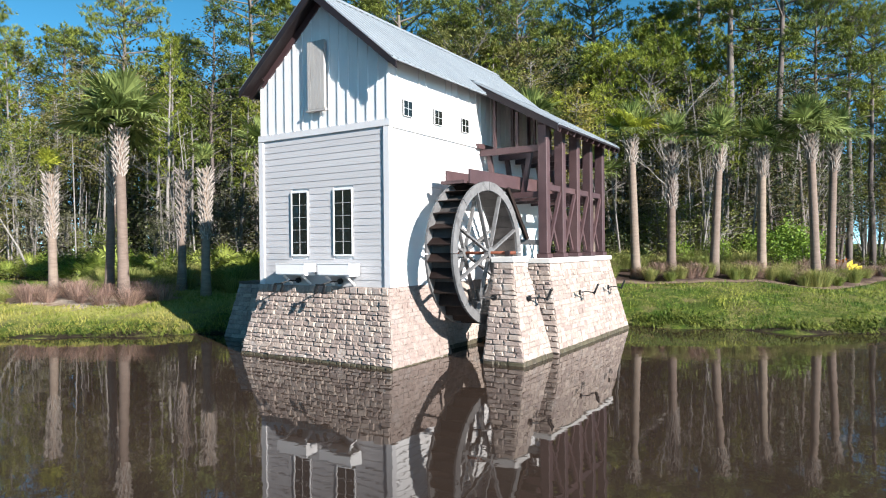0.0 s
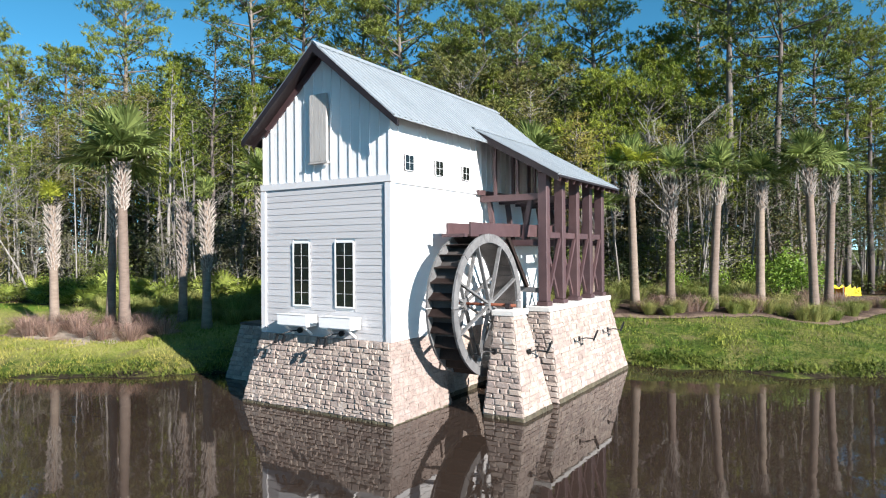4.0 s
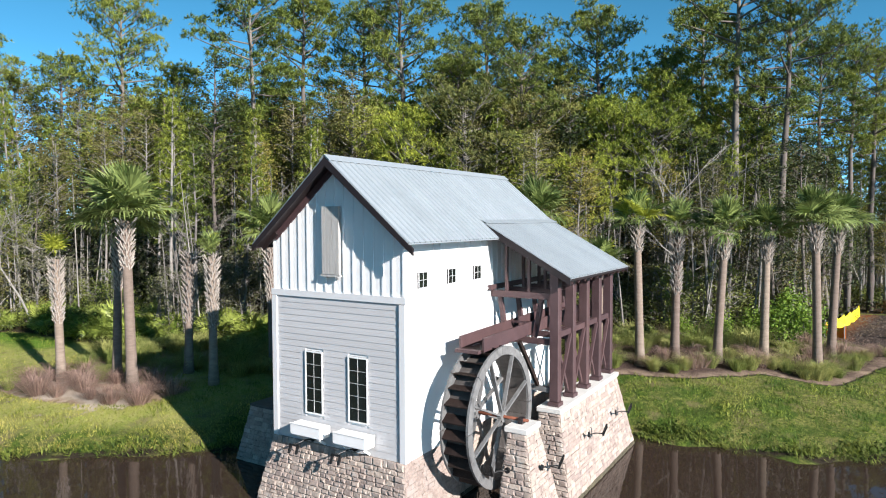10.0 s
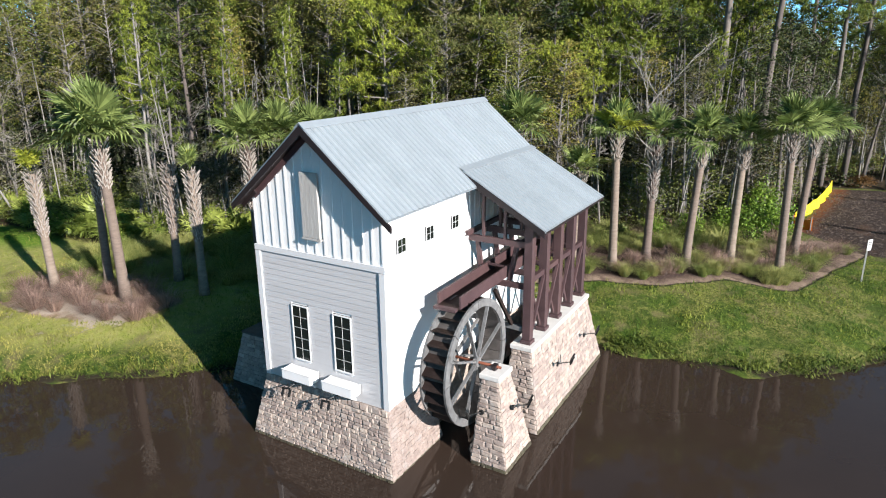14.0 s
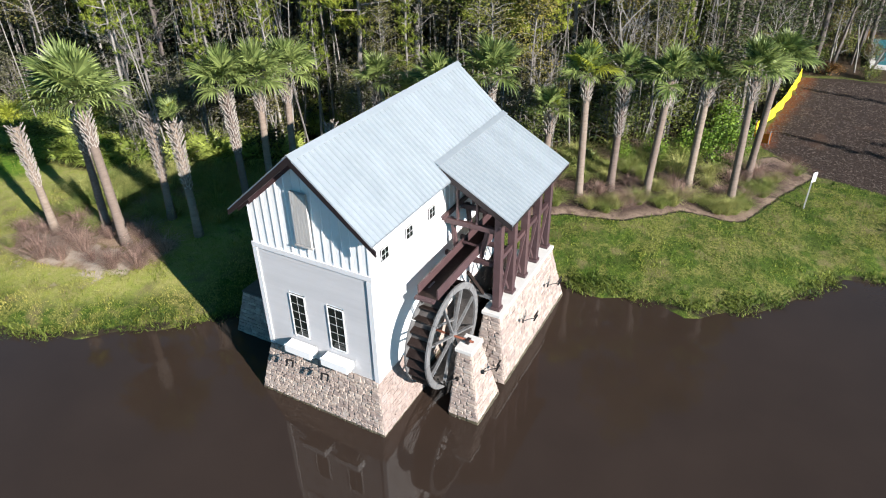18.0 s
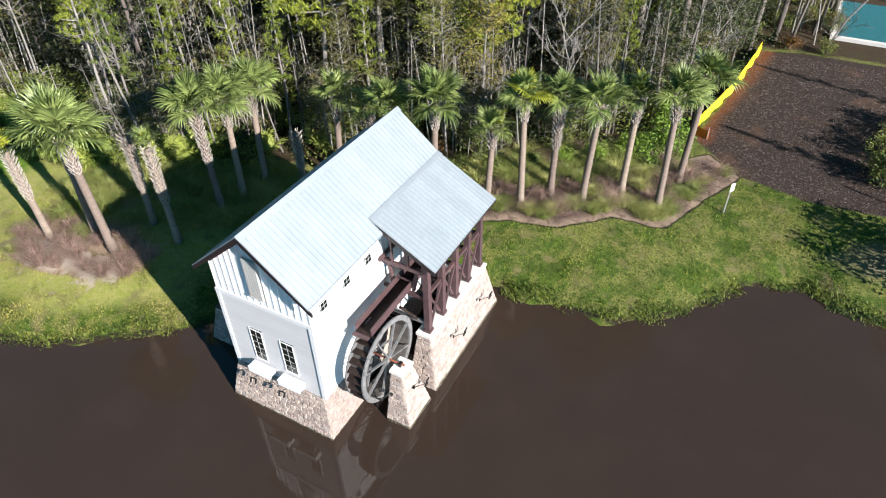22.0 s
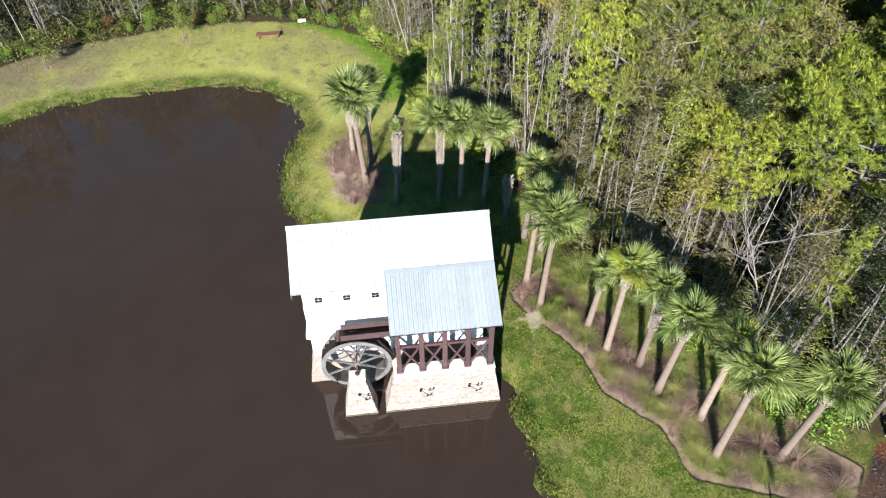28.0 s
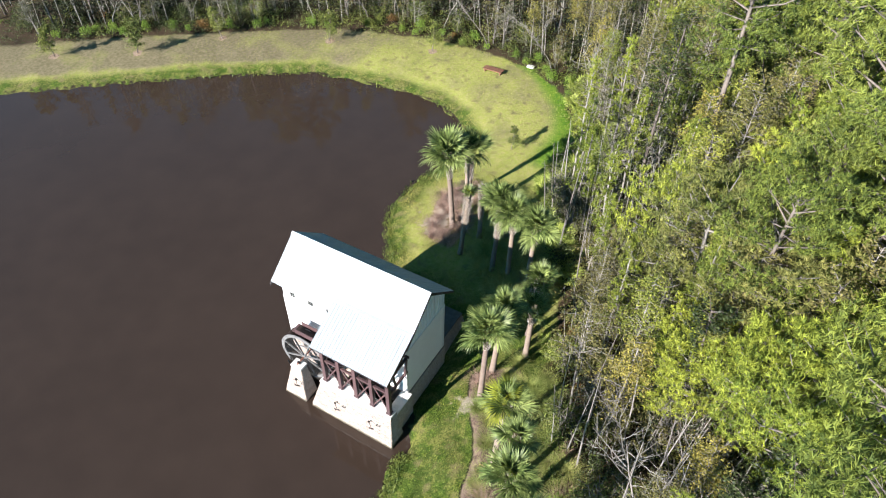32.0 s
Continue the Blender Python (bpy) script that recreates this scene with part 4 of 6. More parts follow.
def flume_board(x0, x1, zlo, zhi, y0, y1):
    return Build().hexa([(x0, y0, fz(y0) + zlo), (x1, y0, fz(y0) + zlo), (x1, y1, fz(y1) + zlo), (x0, y1, fz(y1) + zlo)], [(x0, y0, fz(y0) + zhi), (x1, y0, fz(y0) + zhi), (x1, y1, fz(y1) + zhi), (x0, y1, fz(y1) + zhi)])


part("floor_board", flume_board(-8.08, -7.46, -0.04, 0.0, FY0 - 0.1, FY1), M_BUCKET, fm)
for x in (-8.12, -7.46):
    part("side_board", flume_board(x, x + 0.05, -0.05, 0.3, FY0, 17.2), M_BROWN, fm)
    part("side_board", flume_board(x, x + 0.05, -0.05, 0.3, 17.22, FY1), M_BROWN, fm)
for i in range(2):
    y = FY0 + 2.9 + 3.2 * i
    part("spreader", Build().box(-8.07, -7.46, y - 0.035, y + 0.035, fz(y) + 0.22, fz(y) + 0.28), M_BROWN, fm)
part("end_lip", flume_board(-8.1, -7.44, -0.06, 0.02, FY0 - 0.25, FY0 - 0.1), M_BROWN, fm, "brown wooden lip")

# ---- water wheel ----
WX0, WX1, WY, WZ, WR = -7.98, -7.2, 14.6, 2.6, 1.78
ww = thing("water_wheel", ((WX0 + WX1) / 2, WY, WZ), "large overshot wooden water wheel, grey rims and dark buckets", "water wheel")


def around(a, r, x):
    return (x, WY + r * math.sin(a), WZ + r * math.cos(a))


def ring(x0, x1, r0, r1, a0, a1, steps):
    b = Build()
    for i in range(steps + 1):
        a = a0 + (a1 - a0) * i / steps
        b.v += [around(a, r0, x0), around(a, r1, x0), around(a, r1, x1), around(a, r0, x1)]
    for i in range(steps):
        n = 4 * i
        b.f += [(n + k, n + (k + 1) % 4, n + 4 + (k + 1) % 4, n + 4 + k) for k in range(4)]
    b.f += [(3, 2, 1, 0), tuple(4 * steps + k for k in range(4))]
    return b


NBK = 28
for x in (WX0, WX1 - 0.06):
    for i in range(8):
        part("rim_segment", ring(x, x + 0.06, WR - 0.22, WR, i * math.pi / 4 + 0.006, (i + 1) * math.pi / 4 - 0.006, 6), M_RING, ww, "grey weathered rim board")
for i in range(NBK):
    a = 2 * math.pi * i / NBK
    for r0, r1, a0, a1, nm in ((WR - 0.205, WR - 0.01, a, a - 0.11, "bucket_board"), ):
        b = Build()
        w = 0.014
        p = [around(a0, r0, WX0 + 0.062), around(a0 + w, r0, WX0 + 0.062), around(a1 + w, r1, WX0 + 0.062), around(a1, r1, WX0 + 0.062)]
        q = [(WX1 - 0.062, y, z) for _, y, z in p]
        part(nm, b.hexa(p, q), M_BUCKET, ww)
    part("sole_board", ring(WX0 + 0.062, WX1 - 0.062, WR - 0.235, WR - 0.21, a + 0.004, a + 2 * math.pi / NBK - 0.004, 2), M_SOLE_SHADED_CAP, ww)
for x in (WX0 + 0.03, WX1 - 0.03):
    for i in range(8):
        a = math.pi / 8 + i * math.pi / 4
        part("spoke", Build().beam(around(a, 0.12, x), around(a, WR - 0.2, x), 0.05, 0.095, (1, 0, 0)), M_RING, ww, "grey spoke")
    part("hub", Build().tube([(x - 0.06, WY, WZ), (x + 0.06, WY, WZ)], [0.15, 0.15], 12), M_RING, ww)
part("axle", Build().tube([(XRW + 0.0, WY, WZ), (-6.5, WY, WZ)], [0.04, 0.04], 12), M_RUST, ww, "rusty red iron axle", smooth=True)
part("bearing", Build().box(-6.74, -6.62, WY - 0.1, WY + 0.1, 2.512, WZ + 0.055), M_FASCIA, ww, "rusty axle bearing")

# ---- plants ----
def rot_to(d):
    return Vector((0, 0, 1)).rotation_difference(Vector(d).normalized()).to_matrix()


def fan_frond(seed, size=1.0, n=26, droop=0.45):
    """A costapalmate palm leaf: an arching stalk and a fan of narrow leaflets with hanging tips, growing along +x from the origin."""
    r = random.Random(seed)
    b = Build()
    stalk = 0.62 * size
    rise = r.uniform(0.02, 0.07) * size
    b.tube([(0, 0, 0), (stalk * 0.5, 0, rise), (stalk, 0, rise * 0.9)], [0.02, 0.015, 0.011], 4, False)
    costa = 0.34 * size
    for i in range(n):
        u = 2 * i / (n - 1) - 1
        a = radians(112 * u) + r.uniform(-0.05, 0.05)
        ln = size * (1.0 - 0.32 * abs(u) ** 1.5) * r.uniform(0.88, 1.06)
        c, s = math.cos(a), math.sin(a)
        k = (1 - abs(u)) ** 1.4
        base = Vector((stalk + costa * k, 0, rise * 0.9 - 0.05 * size * k * k))
        d = Vector((c, s, 0))
        d.z = -0.16 * k + 0.3 * abs(s)
        d.normalize()
        hang = droop * size * r.uniform(0.6, 1.3)
        q = base + d * ln * 0.42
        m = base + d * ln * 0.74 - Vector((0, 0, hang * 0.22))
        e = base + d * ln * 0.96 - Vector((0, 0, hang * 0.78))
        sd = Vector((-s, c, 0)) * size
        v = len(b.v)
        b.v += [tuple(base - sd * 0.008), tuple(base + sd * 0.008), tuple(q + sd * 0.042), tuple(q - sd * 0.042), tuple(m + sd * 0.024), tuple(m - sd * 0.024), tuple(e)]
        b.f += [(v, v + 1, v + 2, v + 3), (v + 3, v + 2, v + 4, v + 5), (v + 5, v + 4, v + 6)]
    return b


FRONDS = [fan_frond(i, 1.0, 26, 0.12 + 0.07 * i).mesh("frond", M_FROND) for i in range(5)]
FRONDS_Y = [fan_frond(i + 20, 0.95).mesh("frond", M_FRONDY) for i in range(2)]


def cabbage_palm(x, y, height, lean, seed, label, fronds=32, boots=(0.72, 1.0), yellow=0, size=1.25, base_r=0.17):
    """A cabbage palm: trunk, a zone of old leaf boots, and single fan leaves. height is that of the crown's heart."""
    r = random.Random(seed)
    z0 = gz(x, y) - 0.1
    t = thing("palm_tree", (x, y, z0), label, "palm tree", "cabbage palms on the bank")
    top = Vector((x + lean[0], y + lean[1], height))
    bot = Vector((x, y, z0))
    pts, rad = [], []
    for i in range(9):
        k = i / 8
        pts.append(bot.lerp(top, k) + Vector((lean[0], lean[1], 0)) * 0.18 * (k * k - k))
        rad.append(base_r * (1.35 - 0.35 * min(1, k * 6)) * (1 - 0.18 * k))
    part("trunk", Build().tube(pts, rad, 12), M_PALMBARK, t, smooth=True)
    bo = Build()
    n = int((boots[1] - boots[0]) * (height - z0) / 0.028)
    for i in range(n):
        k = boots[0] + (boots[1] - boots[0]) * i / n
        p = bot.lerp(top, k) + Vector((lean[0], lean[1], 0)) * 0.18 * (k * k - k)
        a = i * 2.399
        d = Vector((math.cos(a), math.sin(a), 0))
        s = Vector((-d.y, d.x, 0)) * 0.06
        grow = 0.92 + 0.42 * i / n
        q = p + d * base_r * grow
        fork = r.uniform(0.07, 0.13) * (0.7 + 0.7 * i / n)
        lo = q - d * 0.05 - Vector((0, 0, 0.1))
        for g in (-1, 1):
            tip = q + d * fork + s * g * 1.25 + Vector((0, 0, r.uniform(0.12, 0.2)))
            w = s * 0.34
            bo.hexa([lo - w, lo + w, lo + w - d * 0.04, lo - w - d * 0.04], [tip - w * 0.7, tip + w * 0.7, tip + w * 0.7 - d * 0.025, tip - w * 0.7 - d * 0.025])
    if n:
        part("leaf_sheath", bo, M_BOOT, t, "crossed pale stubs of old leaves")
    for i in range(fronds):
        a = i * 2.399 + r.uniform(-0.3, 0.3)
        k = (i + 0.5) / fronds
        el = 88 - 96 * k ** 1.2 + r.uniform(-10, 10)
        if fronds < 14:
            el = 88 - 44 * k + r.uniform(-8, 8)
        me_ = (FRONDS_Y if i % 3 == 0 and i < 3 * yellow or yellow >= fronds else FRONDS)[min(4, int(5 * k)) if yellow < fronds and not (i % 3 == 0 and i < 3 * yellow) else r.randrange(2)]
        o = new("frond", me_)
        o.parent = t
        o.matrix_local = Matrix.Translation(top - Vector((x, y, z0)) + Vector((0, 0, 0.26 - 0.14 * k))) @ Euler((r.uniform(-0.5, 0.5), -radians(el), a)).to_matrix().to_4x4() @ Matrix.Diagonal((*([size * r.uniform(0.88, 1.1) * (0.86 + 0.2 * min(1.0, 1.7 * k))] * 3), 1))
    return t


PALMS = [(-24.3, 15.45, 7.9, (0.35, -0.35), 36, (0.72, 1), 0, 1.55, "tall cabbage palm with full green crown on the bank"),
         (-26.1, 15.9, 7.5, (0.25, 0.1), 26, (0.6, 1), 0, 1.3, "cabbage palm half hidden behind a taller one"),
         (-28.0, 14.6, 6.3, (-0.2, 0.0), 8, (0.48, 1), 8, 0.72, "cabbage palm with few yellowed leaves"),
         (-24.1, 17.95, 6.5, (0.1, 0.1), 0, (0.42, 1), 0, 0.6, "dead cabbage palm stump without a crown"),
         (-21.9, 17.5, 6.4, (-0.35, 0.3), 11, (0.45, 1), 1, 0.68, "thin-crowned cabbage palm with leaf stubs"),
         (-21.5, 20.4, 7.2, (-0.35, 0.2), 30, (0.5, 1), 0, 1.25, "cabbage palm behind the mill"),
         (-21.2, 21.8, 7.3, (0.1, 0.1), 28, (0.8, 1), 0, 1.2, "cabbage palm behind the mill"),
         (-21.0, 23.4, 7.2, (0.1, 0.2), 28, (0.8, 1), 0, 1.2, "cabbage palm behind the mill"),
         (-19.3, 24.6, 4.6, (0.0, 0.0), 0, (0.3, 1), 0, 0.6, "bare dead palm stump in the shade"),
         (-17.2, 25.4, 6.6, (0.1, 0.3), 26, (0.8, 1), 0, 1.2, "cabbage palm at the wood's edge"),
         (-15.4, 26.0, 6.0, (0.1, 0.1), 24, (0.8, 1), 0, 1.1, "low cabbage palm at the wood's edge"),
         (-13.2, 24.7, 7.2, (-0.2, 0.3), 26, (0.8, 1), 0, 1.25, "cabbage palm beside the mill's rear wall"),
         (-11.0, 25.0, 7.9, (0.1, 0.2), 34, (0.85, 1), 0, 1.4, "full cabbage palm beside the mill's rear wall"),
         (-9.0, 27.2, 5.9, (0.1, 0.3), 20, (0.8, 1), 2, 1.05, "shorter cabbage palm in the mulch bed"),
         (-7.3, 27.75, 7.6, (-0.25, 0.25), 32, (0.86, 1), 8, 1.25, "bright yellow-green cabbage palm in the mulch bed"),
         (-6.2, 29.2, 7.4, (0.05, 0.1), 22, (0.5, 1), 0, 1.1, "cabbage palm with long rough trunk"),
         (-4.55, 29.6, 7.3, (0.25, 0.2), 30, (0.84, 1), 1, 1.3, "cabbage palm in the mulch bed"),
         (-2.9, 31.2, 7.2, (0.05, 0.1), 24, (0.82, 1), 3, 1.1, "cabbage palm in the mulch bed"),
         (-0.85, 31.1, 7.6, (-0.2, 0.2), 32, (0.86, 1), 0, 1.3, "cabbage palm in the mulch bed"),
         (-0.45, 34.1, 7.5, (0.2, 0.2), 30, (0.84, 1), 0, 1.3, "cabbage palm at the end of the mulch bed")]
for i, (x, y, h, ln, nf, bt, ye, sz, lb) in enumerate(PALMS):
    cabbage_palm(x, y, h - 0.3, ln, 100 + i, lb, nf if nf < 20 else nf - 6, (bt[0] - 0.05, bt[1]) if bt[0] > 0.75 else bt, ye, sz * (0.82 if x < -20 else 0.68), 0.215 if sz > 1.5 else 0.185)


def clump(b, c, rx, rz, n, size, r, width=0.032):
    """A puff of needle tufts round c: each tuft is a spray of pointed needles from one bud; thicker above than below."""
    for _ in range(max(3, n // 12)):
        d = Vector((r.gauss(0, 1), r.gauss(0, 1), r.gauss(0.3, 0.75))).normalized()
        p = c + Vector((d.x * rx, d.y * rx, d.z * rz)) * r.uniform(0.3, 1.0)
        g = (d + Vector((0, 0, 0.5))).normalized()
        v = len(b.v)
        b.v += [tuple(p + Vector(o) * width) for o in ((1, 0, 0.3), (-0.5, 0.87, -0.3), (-0.5, -0.87, 0))]
        for i in range(15):
            e = (g * 0.5 + Vector((r.gauss(0, 0.6), r.gauss(0, 0.6), r.gauss(0, 0.5)))).normalized()
            b.v.append(tuple(p + e * size * r.uniform(0.75, 1.35)))
            b.f.append((v + i % 3, v + (i + 1) % 3, v + 3 + i))


def pine_meshes(seed, h, start, rad, dens=1.0, puff=0.55, trunk=0.2, mat=None, per=90, needle=0.26, dome=True):
    """Trunk with limbs that fork, and puffs of needles at their ends, of a pine that stands at the origin."""
    r = random.Random(seed)
    b, f = Build(), Build()
    pts = [Vector((0, 0, -0.3))]
    for i in range(1, 9):
        pts.append(Vector((pts[-1].x + r.uniform(-0.12, 0.12), pts[-1].y + r.uniform(-0.12, 0.12), h * i / 8)))
    b.tube(pts, [trunk * (1.15 - 1.0 * (i / 8) ** 1.3) + 0.02 for i in range(9)], 8)
    n = int(24 * dens)
    for i in range(n):
        k = i / (n - 1)
        z = h * (start + (1 - start) * (k ** (0.75 if dome else 1.0)) * 0.97)
        a = i * 2.4 + r.uniform(-0.7, 0.7)
        ln = rad * ((0.45 + 0.55 * math.sin(math.pi * min(1, 0.2 + 0.72 * k))) if dome else (1.0 - 0.75 * k)) * r.uniform(0.55, 1.1)
        if dome and k < 0.2:
            ln *= r.choice((0.4, 0.8, 1.1))
        up = (0.02 + 0.9 * k ** 1.5 if dome else 0.25 + 0.4 * k) + r.uniform(-0.12, 0.2)
        q = min(7.999, max(0, z / h * 8))
        s = pts[int(q)].lerp(pts[int(q) + 1], q % 1)
        p0 = Vector((s.x, s.y, z))
        d = Vector((math.cos(a), math.sin(a), up)).normalized()
        mid = p0 + d * ln * 0.5 + Vector((0, 0, r.uniform(-0.12, 0.1) * ln))
        end = p0 + d * ln * 0.92 + Vector((0, 0, 0.10 * ln))
        w = 0.022 + 0.03 * ln / 4
        b.tube([p0, mid, end], [w * 1.4, w, 0.012], 4, False)
        tips = [(end, 1.0), (p0.lerp(mid, 0.95), 0.75)]
        for m in range(1 + int(ln * 1.15)):
            u = r.uniform(0.3, 0.95)
            c = p0.lerp(mid, u / 0.5) if u < 0.5 else mid.lerp(end, (u - 0.5) / 0.5)
            side = Vector((-d.y, d.x, 0)) * r.choice((-1, 1)) * r.uniform(0.15, 0.34) * ln + d * 0.12 * ln + Vector((0, 0, r.uniform(0.0, 0.2) * ln))
            b.tube([c, c + side * 0.5 + Vector((0, 0, -0.03)), c + side], [0.018, 0.012, 0.007], 3, False)
            tips.append((c + side, r.uniform(0.6, 1.0)))
        for c, g in tips:
            rr_ = puff * g * r.uniform(0.7, 1.25)
            clump(f, c, rr_, rr_ * 0.55, int(per * g * g), needle, r)
    clump(f, pts[-1], puff, puff * 0.8, per, needle, r)
    return b.mesh("trunk", M_BARK if mat is None else M_PALE, smooth=True), f.mesh("crown", mat or M_NEEDLE)


def leafy_meshes(seed, h, start, rad, clumps, per, leaf, bark, mat, trunk=0.1, stems=1):
    """A slender broadleaf or cypress at the origin: forked stems and leaves in loose clumps."""
    r = random.Random(seed)
    b, f = Build(), Build()
    for s in range(stems):
        x0, y0 = (r.uniform(-0.3, 0.3), r.uniform(-0.3, 0.3)) if stems > 1 else (0, 0)
        tx, ty = x0 + r.uniform(-0.7, 0.7), y0 + r.uniform(-0.7, 0.7)
        pts = [Vector((x0 + (tx - x0) * k + r.uniform(-0.08, 0.08), y0 + (ty - y0) * k + r.uniform(-0.08, 0.08), -0.3 + h * k)) for k in (0, 0.2, 0.4, 0.6, 0.8, 1)]
        b.tube(pts, [trunk * (1.1 - k) + 0.012 for k in (0, 0.2, 0.4, 0.6, 0.8, 0.97)], 6)
        for i in range(clumps // stems):
            k = start + (1 - start) * r.random() ** 0.8
            p0 = pts[min(4, int(k * 5))].lerp(pts[min(5, int(k * 5) + 1)], (k * 5) % 1)
            a = r.uniform(0, 6.283)
            ln = rad * (1.15 - 0.75 * (k - start) / (1 - start)) * r.uniform(0.4, 1)
            e = p0 + Vector((math.cos(a), math.sin(a), r.uniform(0.1, 0.6))) * ln
            b.tube([p0, p0.lerp(e, 0.5) + Vector((0, 0, 0.1 * ln)), e], [0.03, 0.018, 0.006], 3, False)
            for _ in range(per):
                c = p0.lerp(e, r.uniform(0.45, 1.1)) + Vector((r.gauss(0, 1), r.gauss(0, 1), r.gauss(0, 0.7))) * 0.22 * max(ln, 0.5)
                d = Vector((r.gauss(0, 1), r.gauss(0, 1), r.gauss(0, 0.5))).normalized()
                s2 = d.cross(Vector((r.gauss(0, 1), r.gauss(0, 1), r.gauss(0, 1)))).normalized()
                g = leaf * r.uniform(0.6, 1.3)
                f.quad(c - d * g, c + s2 * g * 0.45, c + d * g, c - s2 * g * 0.45)
    return b.mesh("trunk", bark, smooth=True), f.mesh("crown", mat)


def bare_meshes(seed, h, trunk=0.09):
    r = random.Random(seed)
    b = Build()

    def grow(p, d, ln, rad, depth):
        pts, rr = [p], [rad]
        for i in range(4):
            d = (d + Vector((r.gauss(0, 0.16), r.gauss(0, 0.16), r.gauss(0.03, 0.1)))).normalized()
            pts.append(pts[-1] + d * ln / 4)
            rr.append(rad * (1 - 0.2 * (i + 1)) + 0.004)
        b.tube(pts, rr, 6 if depth == 0 else 3, False)
        if depth < 3:
            for _ in range((7, 5, 4)[depth]):
                k = r.uniform(0.35 if depth == 0 else 0.2, 1)
                q = pts[min(3, int(k * 4))].lerp(pts[min(4, int(k * 4) + 1)], (k * 4) % 1)
                grow(q, (d + Vector((r.gauss(0, 0.75), r.gauss(0, 0.75), r.gauss(0.25, 0.4)))).normalized(), ln * r.uniform(0.3, 0.5), rad * 0.45, depth + 1)

    grow(Vector((0, 0, -0.2)), Vector((r.uniform(-0.08, 0.08), r.uniform(-0.08, 0.08), 1)), h, trunk, 0)
    return b.mesh("trunk", M_PALE), None


def bush_meshes(seed, rad, h, leaves, leaf, mat):
    r = random.Random(seed)
    b, f = Build(), Build()
    lobes = [(Vector((r.uniform(-0.6, 0.6) * rad, r.uniform(-0.6, 0.6) * rad, h * r.uniform(0.35, 0.75))), r.uniform(0.4, 0.65)) for _ in range(7)]
    for c, _ in lobes:
        b.tube([(c.x * 0.15, c.y * 0.15, -0.15), tuple(c)], [0.03, 0.01], 4, False)
    for _ in range(leaves):
        c, s = lobes[r.randrange(7)]
        d = Vector((r.gauss(0, 1), r.gauss(0, 1), r.gauss(0, 1))).normalized()
        p = c + Vector((d.x * rad, d.y * rad, d.z * h * 0.75)) * s * r.uniform(0.5, 1.05)
        p.z = max(p.z, 0.03)
        e = Vector((r.gauss(0, 1), r.gauss(0, 1), r.gauss(0, 0.6))).normalized()
        q = e.cross(Vector((r.gauss(0, 1), r.gauss(0, 1), r.gauss(0, 1)))).normalized()
        g = leaf * r.uniform(0.6, 1.3)
        f.quad(p - e * g, p + q * g * 0.5, p + e * g, p - q * g * 0.5)
    return b.mesh("stem", M_BARK), f.mesh("foliage", mat)


def palmetto_meshes(seed, n=16):
    r = random.Random(seed)
    f = Build()
    for i in range(n):
        fr = fan_frond(seed * 50 + i, r.uniform(0.7, 1.0))
        m = Matrix.Translation((r.uniform(-0.5, 0.5), r.uniform(-0.5, 0.5), 0.05)) @ Euler((r.uniform(-0.3, 0.3), -radians(r.uniform(25, 80)), r.uniform(0, 6.28))).to_matrix().to_4x4()
        k = len(f.v)
        f.v += [tuple(m @ Vector(p)) for p in fr.v]
        f.f += [tuple(k + j for j in q) for q in fr.f]
    return None, f.mesh("foliage", M_PALMETTO)


def grass_clump(seed, n, h, spread, mat, width=0.02):
    r = random.Random(seed)
    f = Build()
    for _ in range(n):
        a, k = r.uniform(0, 6.283), r.random()
        p = Vector((math.cos(a), math.sin(a), 0)) * spread * 0.3 * k
        d = Vector((math.cos(a), math.sin(a), 0))
        ln = h * r.uniform(0.7, 1.15)
        m = p + d * spread * 0.45 * k + Vector((0, 0, ln * 0.7))
        e = p + d * spread * (0.4 + 0.9 * k) + Vector((0, 0, ln * r.uniform(0.55, 1.0)))
        s = Vector((-d.y, d.x, 0)) * width
        j = len(f.v)
        f.v += [tuple(p - s), tuple(p + s), tuple(m + s * 0.8), tuple(m - s * 0.8), tuple(e)]
        f.f += [(j, j + 1, j + 2, j + 3), (j + 3, j + 2, j + 4)]
    return None, f.mesh("grass_tuft", mat)


def plant(name, meshes, x, y, scale, turn, label, category, group, tilt=0.0, lift=-0.02):
    """One plant on the ground at (x, y): the thing, and its trunk and foliage as parts that share their meshes."""
    t = tagged(new(name), label, category, group)
    t.matrix_world = Matrix.Translation((x, y, gz(x, y) + lift)) @ Euler((tilt, tilt * 0.6, turn)).to_matrix().to_4x4() @ Matrix.Diagonal((scale, scale, scale, 1))
    for m in meshes:
        if m:
            o = new(m.name.split(".")[0], m)
            o.parent = t
    return t


TALL = [pine_meshes(200 + i, h, st, rd, ds, 0.70, 0.24, None, 190, 0.27) for i, (h, st, rd, ds) in enumerate(((22, 0.58, 4.3, 1.6), (23, 0.62, 4.5, 1.5), (20, 0.66, 3.2, 1.3), (21, 0.48, 4.1, 1.8)))]
LIME = [pine_meshes(230 + i, h, st, rd, 1.15, 0.66, 0.17, mt, 170, 0.26) for i, (h, st, rd, mt) in enumerate(((13.5, 0.55, 4.0, M_LIME), (12, 0.5, 3.7, M_LIME), (13, 0.5, 4.2, M_TAN)))]
YOUNG = [pine_meshes(220 + i, h, st, rd, 1.1, 0.40, 0.085, M_YOUNG, 55, 0.24, False) for i, (h, st, rd) in enumerate(((13, 0.42, 1.5), (11, 0.35, 1.4), (15, 0.5, 1.6)))]
